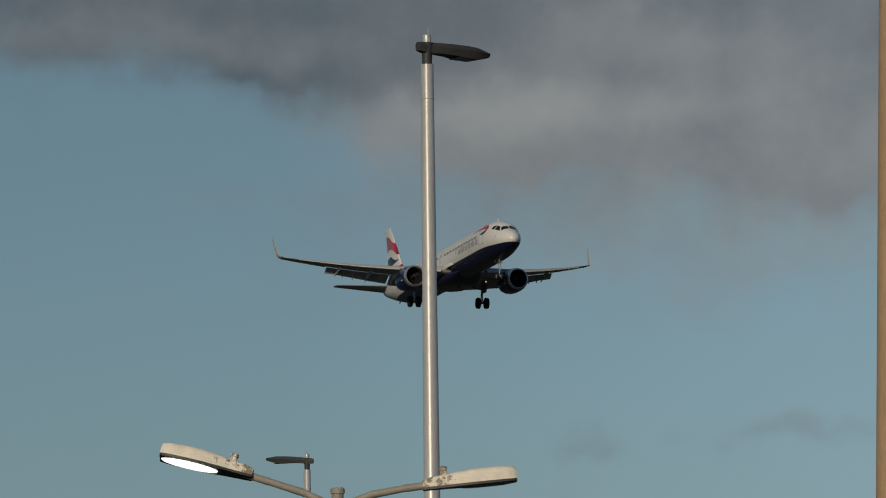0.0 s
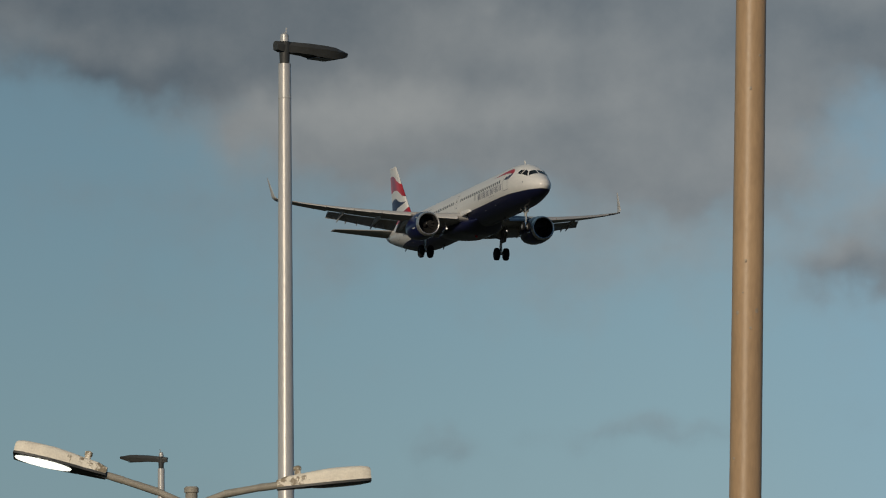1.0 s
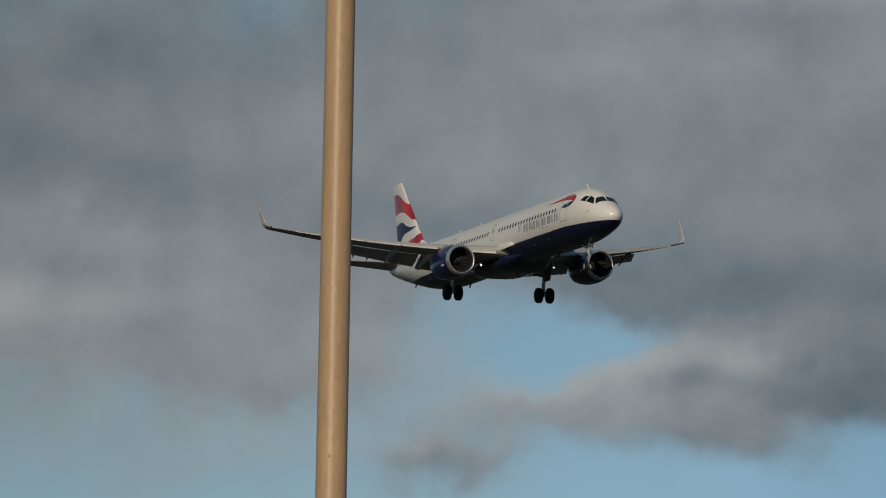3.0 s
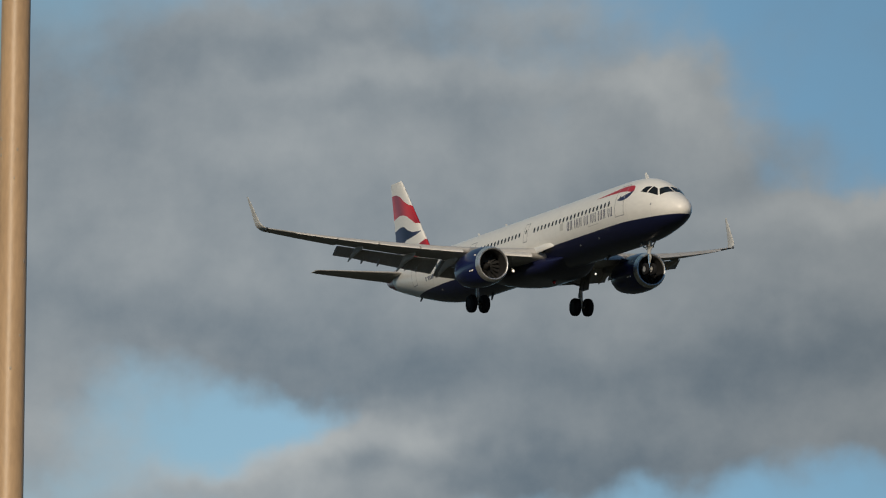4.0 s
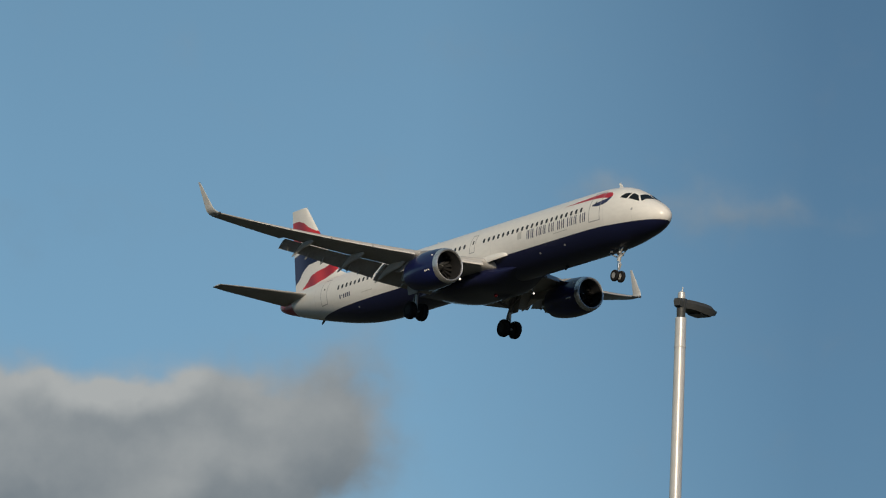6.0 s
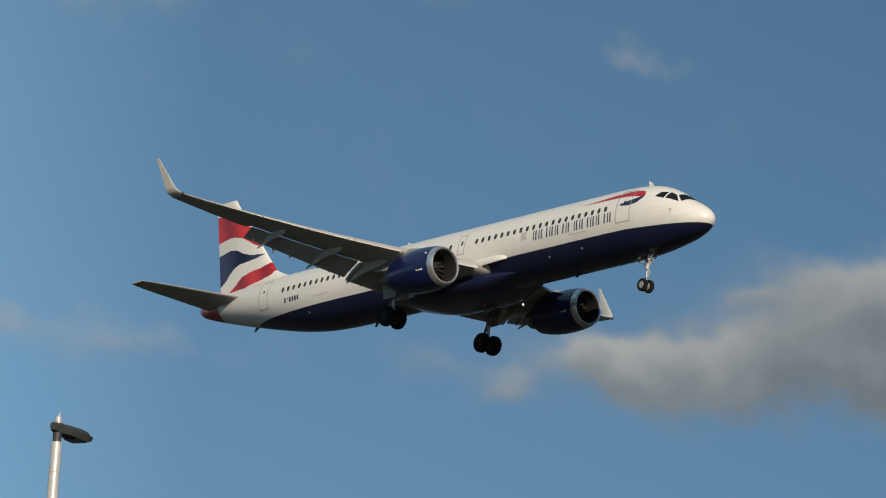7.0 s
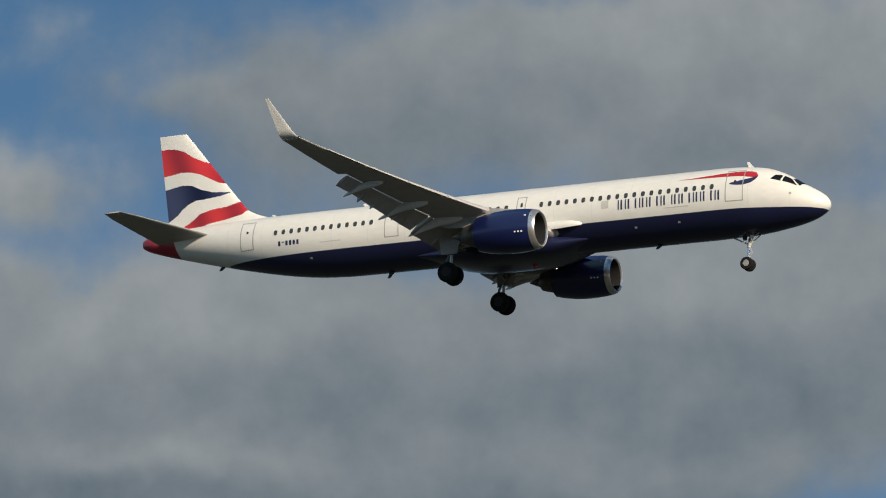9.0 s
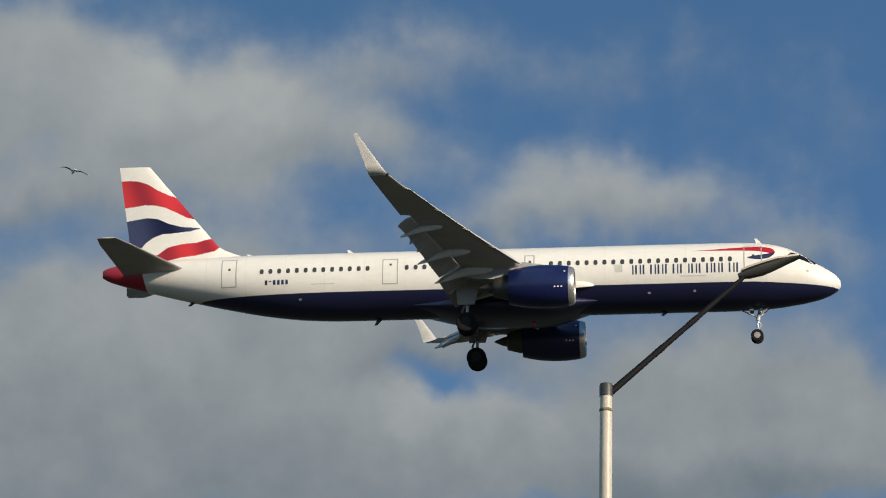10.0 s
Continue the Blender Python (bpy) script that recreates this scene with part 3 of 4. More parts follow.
def lead(y):
    """Wing leading edge: station and height."""
    d = y - 2.0
    return 16.4 + 0.594 * d, -1.05 + 0.088 * d + 0.0048 * d * d


def chord_at(y):
    return 7.0 - (7.0 - 4.25) * (y - 1.2) / 5.2 if y < 6.4 else 4.25 - (4.25 - 1.36) * (y - 6.4) / 10.0


def wing(side):
    rings = []
    for y in (1.0, 2.0, 3.0, 4.2, 5.4, 6.4, 7.5, 9, 10.5, 11.8, 12.69, 12.71, 14, 15.2, 16.3, 17.2):
        s, z = lead(y)
        th = 0.15 - 0.04 * (y - 1) / 15
        rings.append(wing_ring(s, y, z, chord_at(y), th, 0.09 + 0.006 * y, side, 0.02, 0.8 if 1.9 < y < 12.7 else 1.0))
    part("wing", bm_from(rings), M_WING, airliner, "swept grey wing panel")
    # blended upturned tip
    s0, z0 = lead(17.2)
    rings = []
    for k in range(17):
        u = k / 16
        cant = radians(12) + radians(71) * min(1.0, u / 0.28)
        rings.append((u, cant))
    pts, y, z, prev = [], 17.2, z0, 0.0
    for u, cant in rings:
        step = (u - prev) * 2.5
        y, z, prev = y + step * math.cos(cant), z + step * math.sin(cant), u
        pts.append(wing_ring(s0 + 1.78 * u, y, z, chord_at(17.2) - 0.92 * u**0.9, 0.09, cant, side))
    part("sharklet", bm_from(pts), M_FAIR, airliner, "upturned pale wing tip")
    # slats, drooped ahead of the leading edge
    for a, b in ((2.6, 4.9), (6.4, 8.7), (8.8, 11.0), (11.1, 13.3), (13.4, 15.7)):
        rings = []
        for y in np.linspace(a, b, 5):
            s, z = lead(y)
            c = chord_at(y)
            rings.append(wing_ring(s - 0.06 * c - 0.12, y, z - 0.05 * c - 0.03, 0.16 * c + 0.08, 0.2, 0.12, side, -0.28, camber=0.1))
        part("slat", bm_from(rings), M_SLAT, airliner, "bare metal leading edge slat")
    # flaps, dropped well down
    for a, b in ((2.1, 6.25), (6.45, 12.65)):
        rings = []
        for y in np.linspace(a, b, 6):
            s, z = lead(y)
            c = max(chord_at(y), 2.8) if y > 6.4 else 4.7
            rings.append(wing_ring(s + (0.795 - 0.004 * y) * chord_at(y) + 0.05, y, z - 0.018 * c - 0.1, 0.33 * c, 0.13, 0.1, side, 0.62, camber=0.04))
        part("flap", bm_from(rings), M_FLAP, airliner, "lowered grey flap")
    # aileron line and spoiler panels
    for a, b in ((6.7, 8.1), (8.15, 9.55), (9.6, 11.0), (11.05, 12.4)):
        bm = bmesh.new()
        ring = []
        for y, u in ((a, 0.62), (b, 0.62), (b, 0.79), (a, 0.79)):
            s, z = lead(y)
            c = chord_at(y)
            ring.append(Vector((X(s + u * c), side * y, z - 0.02 * u * c + (0.062 if u < 0.7 else 0.04) * c)))
        slab(bm, ring, (0, 0, 1), 0.03)
        part("spoiler", bm, M_FAIR, airliner)
    # flap track fairings
    for y, length, fat in ((11.6, 2.5, 0.2), (8.5, 3.1, 0.24), (6.0, 3.4, 0.27), (3.1, 2.3, 0.21)):
        s, z = lead(y)
        c = chord_at(y)
        bm = bmesh.new()
        rings = []
        for k in range(13):
            u = k / 12
            r = fat * math.sqrt(max(0.0, math.sin(math.pi * min(1, u * 0.96 + 0.02)))) * (1.05 - 0.45 * u)
            cx = s + c * 0.50 - 0.6 + length * u
            cz = z - 0.05 * c - 0.12 - 0.16 * u - 0.85 * max(0.0, u - 0.42) ** 1.3 * length / 2.4
            rings.append([(X(cx), side * y + 0.62 * r * math.cos(t), cz + 1.25 * r * math.sin(t)) for t in np.linspace(0, 2 * math.pi, 16, endpoint=False)])
        loft(bm, rings)
        part("flap_track_fairing", bm, M_FAIR, airliner, "pale canoe-shaped fairing")
    # small flap hinge brackets
    for y in (4.4, 7.5, 8.2, 9.9, 10.9):
        s, z = lead(y)
        c = chord_at(y)
        bm = bmesh.new()
        x0, zz = s + 0.9 * c, z - 0.08 * c - 0.28
        slab(bm, [(X(x0), side * y, zz), (X(x0 + 0.45), side * y, zz - 0.1), (X(x0 + 0.5), side * y, zz - 0.42), (X(x0 + 0.3), side * y, zz - 0.34)], (0, 1, 0), 0.06)
        part("flap_bracket", bm, M_FLAP, airliner)
    # navigation light at the tip's root, and wing root landing light
    bm = bmesh.new()
    bmesh.ops.create_uvsphere(bm, u_segments=10, v_segments=6, radius=0.09, matrix=Matrix.Translation((X(s0 + 0.05), side * 17.25, z0)))
    part("navigation_light", bm, M_PANE, airliner)
    bm = bmesh.new()
    s, z = lead(3.0)
    lathe(bm, [(X(18.5), 0.03), (X(18.35), 0.1), (X(18.3), 0.1), (X(18.295), 0.005)], "x", 16, (0, side * 3.0, -1.98), cap=True)
    tube(bm, (X(18.4), side * 3.0, -1.98), (X(18.6), side * 3.0, -1.4), 0.03)
    part("landing_light", bm, M_FAIR, airliner)
    bm = bmesh.new()
    bmesh.ops.create_circle(bm, cap_ends=True, segments=16, radius=0.055, matrix=Matrix.Translation((X(18.285), side * 3.0, -1.98)) @ Matrix.Rotation(radians(90), 4, "Y"))
    part("landing_light_glass", bm, M_LAMPGLASS, airliner, "lit landing light glass")


def bm_from(rings):
    bm = bmesh.new()
    loft(bm, [[Vector(p) for p in r] for r in rings])
    return bm


for side in (-1, 1):
    wing(side)


# engines
def engine(side):
    cy, cz, s0 = side * 5.7, -2.0, 15.58
    eng = part("engine_cowl", engine_cowl(cy, cz, s0), M_NAVY, airliner, "navy engine cowl")
    bm = bmesh.new()
    lathe(bm, [(X(s0 + 0.34), 1.165), (X(s0 + 0.2), 1.135), (X(s0 + 0.07), 1.085), (X(s0), 1.02), (X(s0 + 0.02), 0.965), (X(s0 + 0.1), 0.935)], n=56, centre=(0, cy, cz))
    part("inlet_lip", bm, M_LIP, eng, "polished metal inlet ring")
    bm = bmesh.new()
    lathe(bm, [(X(s0 + 0.1), 0.934), (X(s0 + 0.4), 0.91), (X(s0 + 0.9), 0.96), (X(s0 + 1.35), 0.99), (X(s0 + 1.36), 0.0)], n=48, centre=(0, cy, cz))
    part("inlet_duct", bm, M_DARK, eng)
    for k in range(18):
        a = 2 * math.pi * k / 18
        bm = bmesh.new()
        rings = []
        for r, tw, wd in ((0.26, 0.7, 0.11), (0.6, 0.35, 0.16), (0.97, 0.1, 0.17)):
            ca, sa = math.cos(a + tw * 0.25), math.sin(a + tw * 0.25)
            ring = []
            for e, thick in ((-1, 0.0), (0, 0.012), (1, 0.0), (0, -0.012)):
                ring.append(Vector((X(s0 + 1.2 + e * 0.07 * (1.2 - tw) + thick), cy + ca * r - sa * e * wd * 0.6, cz + sa * r + ca * e * wd * 0.6)))
            rings.append(ring)
        loft(bm, rings)
        part("fan_blade", bm, M_FAN, eng)
    bm = bmesh.new()
    lathe(bm, [(X(s0 + 0.72), 0.01), (X(s0 + 0.8), 0.08), (X(s0 + 0.95), 0.17), (X(s0 + 1.15), 0.26), (X(s0 + 1.22), 0.27)], n=24, centre=(0, cy, cz))
    part("spinner", bm, M_FAN, eng)
    bm = bmesh.new()
    bar(bm, (X(s0 + 0.98), cy + 0.08, cz + 0.1), (0.06, 0.05, 0.14))
    part("spinner_mark", bm, M_WHITE, eng)
    bm = bmesh.new()
    lathe(bm, [(X(s0 + 3.3), 0.8), (X(s0 + 4.1), 0.72), (X(s0 + 4.75), 0.55), (X(s0 + 4.8), 0.5), (X(s0 + 4.7), 0.36), (X(s0 + 5.1), 0.25), (X(s0 + 5.6), 0.03)], n=36, centre=(0, cy, cz))
    part("core_nozzle", bm, M_HOT, eng, "heat-stained exhaust nozzle")
    # pylon
    rings = []
    for s, zt, zb, w in ((s0 + 1.1, cz + 1.22, cz + 1.05, 0.05), (s0 + 1.9, cz + 1.34, cz + 0.9, 0.15), (s0 + 3.0, cz + 1.5, cz + 0.7, 0.2), (s0 + 4.2, cz + 1.4, cz + 0.45, 0.22), (s0 + 5.8, cz + 1.2, cz + 0.55, 0.16), (s0 + 7.0, cz + 1.1, cz + 0.9, 0.04)):
        rings.append([(X(s), cy + w, zb), (X(s), cy + w, zt - 0.06), (X(s), cy + 0.5 * w, zt), (X(s), cy - 0.5 * w, zt), (X(s), cy - w, zt - 0.06), (X(s), cy - w, zb)])
    part("pylon", bm_from(rings), M_FLAP, eng, "grey engine pylon")
    # strake, latches and markings
    bm = bmesh.new()
    slab(bm, [(X(s0 + sx), cy - side * math.cos(radians(38)) * r, cz + math.sin(radians(38)) * r) for sx, r in ((1.0, 1.2), (2.4, 1.26), (2.3, 1.6), (1.9, 1.62))], (0, math.sin(radians(38)), math.cos(radians(38)) * side), 0.03)
    part("cowl_strake", bm, M_NAVY, eng)
    for k in range(3):
        for yy in (-1, 1):
            bm = bmesh.new()
            ang = radians(-17)
            bar(bm, (X(s0 + 0.72 + 0.2 * k), cy + yy * 1.247 * math.cos(ang), cz + 1.247 * math.sin(ang)), (0.09, 0.05, 0.09))
            part("cowl_marking", bm, M_WHITE, eng)
    for yy in (-1, 1):
        bm = bmesh.new()
        bar(bm, (X(s0 + 0.55), cy + yy * 1.07, cz + 0.6), (0.1, 0.06, 0.08))
        part("cowl_marking", bm, M_WHITE, eng)


def engine_cowl(cy, cz, s0):
    bm = bmesh.new()
    lathe(bm, [(X(s0 + 0.34), 1.168), (X(s0 + 0.7), 1.225), (X(s0 + 1.3), 1.27), (X(s0 + 2.0), 1.275), (X(s0 + 2.7), 1.225), (X(s0 + 3.35), 1.12), (X(s0 + 3.85), 1.0), (X(s0 + 3.86), 0.96), (X(s0 + 3.2), 0.9), (X(s0 + 2.6), 0.85)], n=56, centre=(0, cy, cz))
    return bm


for side in (-1, 1):
    engine(side)


# tailplane
for side in (-1, 1):
    rings = []
    for k in range(7):
        u = k / 6
        y = 0.35 + 5.85 * u
        rings.append(wing_ring(38.9 + 3.78 * u + (0.12 if k == 6 else 0), y, 1.0 + 0.58 * u, 4.2 - 2.85 * u - (0.25 if k == 6 else 0), 0.075, 0.1, side, 0.03))
    part("tailplane", bm_from(rings), M_WING, airliner, "grey horizontal tail surface")

# fin: outline rows by height, painted bands cut into its faces
RED_ONE = [(112, 97), (150, 100), (190, 113), (230, 138), (275, 158), (315, 168), (372, 247), (340, 242), (300, 222), (260, 203), (220, 193), (180, 190), (133, 196), (90, 198), (80, 97)]
BLUE = [(110, 248), (148, 243), (190, 238), (230, 243), (270, 262), (320, 276), (395, 281), (350, 293), (300, 298), (250, 300), (215, 312), (190, 328), (172, 346), (110, 380)]
RED_TWO = [(165, 408), (232, 375), (270, 350), (320, 340), (380, 335), (440, 316), (472, 345), (445, 368), (380, 382), (320, 388), (270, 398), (165, 440)]


def to_fin(poly):
    return [(44.98 - a * 0.01643, 8.78 - b * 0.01725) for a, b in poly]


def inside(poly, a, b):
    hit = False
    for (x1, y1), (x2, y2) in zip(poly, poly[1:] + poly[:1]):
        if (y1 > b) != (y2 > b) and a < (x2 - x1) * (b - y1) / (y2 - y1) + x1:
            hit = not hit
    return hit


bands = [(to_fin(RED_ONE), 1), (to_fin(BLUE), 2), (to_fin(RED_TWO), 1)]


def fin_edges(z):
    le = 36.85 + (41.83 - 36.85) * (z - 2.0) / 6.05
    if z < 2.9:
        le -= 1.9 * ((2.9 - z) / 1.1) ** 2
    te = 42.75 + (43.62 - 42.75) * (z - 2.0) / 6.05
    return le, te


bm = bmesh.new()
NU, NV = 130, 180
for side in (-1, 1):
    grid = []
    for j in range(NV + 1):
        z = 1.75 + (7.96 - 1.75) * j / NV
        le, te = fin_edges(z)
        row = []
        for i in range(NU + 1):
            u = i / NU
            c = te - le
            y = 0.5 * min(c, 5.2) * 5 * 0.1 * 2 * (0.2969 * math.sqrt(u) - 0.126 * u - 0.3516 * u**2 + 0.2843 * u**3 - 0.1036 * u**4) + 0.003
            row.append(bm.verts.new((X(le + u * c), side * y * (0.6 if j == NV else 1), z)))
        grid.append(row)
    for j in range(NV):
        for i in range(NU):
            f = bm.faces.new((grid[j][i], grid[j][i + 1], grid[j + 1][i + 1], grid[j + 1][i]))
            p = f.calc_center_median()
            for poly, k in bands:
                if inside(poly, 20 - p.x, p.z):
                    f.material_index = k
    if side < 0:
        first = grid
    else:
        for i in range(NU):
            bm.faces.new((first[NV][i], first[NV][i + 1], grid[NV][i + 1], grid[NV][i]))
        for j in range(NV):
            bm.faces.new((first[j][NU], first[j + 1][NU], grid[j + 1][NU], grid[j][NU]))
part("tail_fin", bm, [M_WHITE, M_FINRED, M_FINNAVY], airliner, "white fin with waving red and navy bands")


def ribbon(rows, side, proud=0.007, n=6):
    """A painted strip on the barrel: rows of station, lower and upper height."""
    bm = bmesh.new()
    vs = []
    for s, lo, hi in rows:
        vs.append([bm.verts.new(skin(s, lo + (hi - lo) * k / n, side, proud)) for k in range(n + 1)])
    for a, b in zip(vs, vs[1:]):
        for k in range(n):
            bm.faces.new((a[k], a[k + 1], b[k + 1], b[k]))
    return bm


def dense(rows, step=0.12):
    out = []
    cols = list(zip(*sorted(rows)))
    s = cols[0][0]
    while s < cols[0][-1]:
        out.append((s, *(spline(cols[0], c, s) for c in cols[1:])))
        s += step
    return out + [sorted(rows)[-1]]


def box_ribbon(s0, s1, lo, hi, side, proud=0.007):
    k = max(2, int((s1 - s0) / 0.25) + 1)
    return ribbon([(s, lo, hi) for s in np.linspace(s0, s1, k)], side, proud, n=max(2, int((hi - lo) / 0.12)))


def frame_ribbon(s0, s1, lo, hi, w, side, proud=0.009):
    bm = bmesh.new()
    for a, b, c, d in ((s0, s0 + w, lo, hi), (s1 - w, s1, lo, hi), (s0 + w, s1 - w, lo, lo + w), (s0 + w, s1 - w, hi - w, hi)):
        piece = box_ribbon(a, b, c, d, side, proud)
        me = bpy.data.meshes.new("piece")
        piece.to_mesh(me)
        piece.free()
        bm.from_mesh(me)
        bpy.data.meshes.remove(me)
    return bm


# cabin windows: rows between the doors
pane_mesh = None
ROWS = [(6.55, 17.6), (19.45, 26.0), (28.2, 34.6)]
for side in (-1, 1):
    pane_mesh = None
    for a, b in ROWS:
        for k in range(int((b - a) / 0.533) + 1):
            s = a + 0.533 * k
            if pane_mesh is None or s > 29.5:
                bm = bmesh.new()
                ring = []
                mid_s = 15 if s < 29.5 else s
                for t in np.linspace(0, 2 * math.pi, 14, endpoint=False):
                    ca, sa = math.cos(t), math.sin(t)
                    du, dv = 0.12 * math.copysign(abs(ca) ** 0.7, ca), 0.165 * math.copysign(abs(sa) ** 0.7, sa)
                    p = skin(mid_s - du, 0.57 + dv, side, 0.014)
                    ring.append(bm.verts.new((du, p.y, p.z)))
                bm.faces.new(ring)
                ob = part("cabin_window", bm, M_PANE, fuselage, "dark oval cabin window pane", smooth=0)
                if s < 29.5:
                    pane_mesh = ob.data
                ob.location = (X(s), 0, 0)
                continue
            ob = new("cabin_window", pane_mesh)
            ob.parent = fuselage
            ob["label"] = "dark oval cabin window pane"
            ob.location = (X(s), 0, 0)
    # doors
    for s, half, lo, hi in ((5.2, 0.54, -0.42, 1.56), (18.5, 0.3, -0.05, 1.2), (26.85, 0.47, -0.46, 1.2), (36.6, 0.47, -0.3, 1.5)):
        part("door", frame_ribbon(s - half, s + half, lo, hi, 0.055, side), M_LINE, fuselage, "outlined cabin door")
        bm = box_ribbon(s - 0.1, s + 0.04, 0.72 if s != 18.5 else 0.52, 0.86 if s != 18.5 else 0.8, side, 0.012)
        part("door_pane", bm, M_PANE, fuselage)
    # plain bars where the airline's name stands
    pos = 6.08
    for count in (7, 7):
        for k in range(count):
            part("name_bar", box_ribbon(pos, pos + 0.1, -0.26, 0.33, side, 0.009), M_TEXT, fuselage)
            if k % 3 != 1:
                part("name_bar", box_ribbon(pos + 0.2, pos + 0.275, -0.26, 0.33, side, 0.009), M_TEXT, fuselage)
            pos += 0.445
        pos += 0.22
    part("crest", box_ribbon(12.95, 13.4, -0.1, 0.38, side, 0.009), M_CREST, fuselage, "faint grey crest")
    # registration bars
    for k in range(6):
        s = 33.0 + 0.25 * k
        part("registration_bar", box_ribbon(s, s + 0.15, -0.28 if k != 4 else -0.1, 0.0 if k != 4 else -0.04, side, 0.009), M_TEXT, fuselage)
    # thin service lines
    for s0, s1, z in ((8.0, 9.5, -0.45), (30.2, 31.6, -0.35)):
        part("service_line", box_ribbon(s0, s1, z, z + 0.05, side, 0.009), M_CREST, fuselage)
    # red and navy ribbon over the forward door
    top = [(3.88, 0.98, 1.1), (3.98, 0.95, 1.27), (4.25, 1.0, 1.4), (4.8, 1.1, 1.45), (5.6, 1.15, 1.43), (6.5, 1.17, 1.36), (7.6, 1.19, 1.28), (8.7, 1.22, 1.23)]
    part("ribbon_red", ribbon(dense(top), side, 0.007), M_RED, fuselage, "tapering red painted ribbon")
    low = [(3.92, 0.93, 1.08), (4.1, 0.74, 0.99), (4.5, 0.57, 0.9), (5.0, 0.54, 0.8), (5.5, 0.62, 0.7)]
    part("ribbon_navy", ribbon(dense(low), side, 0.008), M_TEXT, fuselage, "small navy painted swoosh")
    bm = box_ribbon(1.9, 2.04, -0.2, -0.06, side, 0.012)
    part("probe_plate", bm, M_LINE, fuselage)
    # small outflow ports in the navy belly
    for s, z in ((8.6, -1.3), (11.3, -1.35), (32.2, -1.2)):
        part("service_port", box_ribbon(s, s + 0.16, z, z + 0.1, side, 0.01), M_LINE, fuselage)

# flight deck panes: windscreen, sliding side pane, rear side pane; corners as station and angle from the crown
PANES = (("windscreen", (1.94, 0.04), (2.0, 0.5), (1.55, 0.8), (1.28, 0.04)), ("side_window", (2.06, 0.56), (2.46, 0.56), (2.5, 0.96), (1.68, 0.87)), ("side_window", (2.55, 0.6), (2.95, 0.73), (3.16, 1.0), (2.6, 0.98)))
for side in (-1, 1):
    for name, tf, tr, br, bf in PANES:
        bm = bmesh.new()
        rows = []
        for i in range(9):
            u = i / 8
            line = []
            for j in range(9):
                v = j / 8
                s = (tf[0] * (1 - u) + tr[0] * u) * (1 - v) + (bf[0] * (1 - u) + br[0] * u) * v
                phi = (tf[1] * (1 - u) + tr[1] * u) * (1 - v) + (bf[1] * (1 - u) + br[1] * u) * v
                t, b, w = section(s)
                line.append(bm.verts.new((X(s) + 0.008, side * (w + 0.014) * math.sin(phi), (t + b) / 2 + ((t - b) / 2 + 0.014) * math.cos(phi))))
            rows.append(line)
        for a, b in zip(rows, rows[1:]):
            for k in range(8):
                bm.faces.new((a[k], a[k + 1], b[k + 1], b[k]))
        part(name, bm, M_GLASS, fuselage, "dark flight deck window pane")

# aerials, beacon, drains
for s, up, size in ((4.75, 1, 0.42), (29.3, 1, 0.3), (35.4, 1, 0.2), (25.0, 1, 0.26), (10.4, -1, 0.25), (27.6, -1, 0.4), (38.9, -1, 0.25)):
    t, b, w = section(s)
    z = t - 0.03 if up > 0 else b + 0.03
    bm = bmesh.new()
    slab(bm, [(X(s - 0.16), 0, z), (X(s + 0.2), 0, z), (X(s + 0.36), 0, z + up * size), (X(s + 0.2), 0, z + up * size)], (0, 1, 0), 0.045)
    part("aerial", bm, M_WHITE if up > 0 else M_DARK, fuselage, "small blade aerial")
for s, z in ((17.2, 2.07), (18.4, -2.6)):
    bm = bmesh.new()
    bmesh.ops.create_uvsphere(bm, u_segments=12, v_segments=8, radius=0.13, matrix=Matrix.Translation((X(s), 0, z)))
    part("beacon", bm, M_BEACON, airliner, "red anti-collision beacon")


# undercarriage
def wheel(parent, x, y, z, r, w, hub=M_HUB):
    bm = bmesh.new()
    prof = [(-w * 0.5, r * 0.55), (-w * 0.5, r * 0.78), (-w * 0.42, r * 0.93), (-w * 0.25, r * 0.99), (0, r), (w * 0.25, r * 0.99), (w * 0.42, r * 0.93), (w * 0.5, r * 0.78), (w * 0.5, r * 0.55)]
    lathe(bm, prof, "y", 32, (x, y, z), cap=True)
    tyre = part("tyre", bm, M_TYRE, parent, "black rubber tyre")
    bm = bmesh.new()
    lathe(bm, [(-w * 0.53, r * 0.16), (-w * 0.53, r * 0.3), (-w * 0.505, r * 0.5), (w * 0.505, r * 0.5), (w * 0.53, r * 0.3), (w * 0.53, r * 0.16)], "y", 24, (x, y, z), cap=True)
    part("rim", bm, hub, tyre, "metal wheel hub")


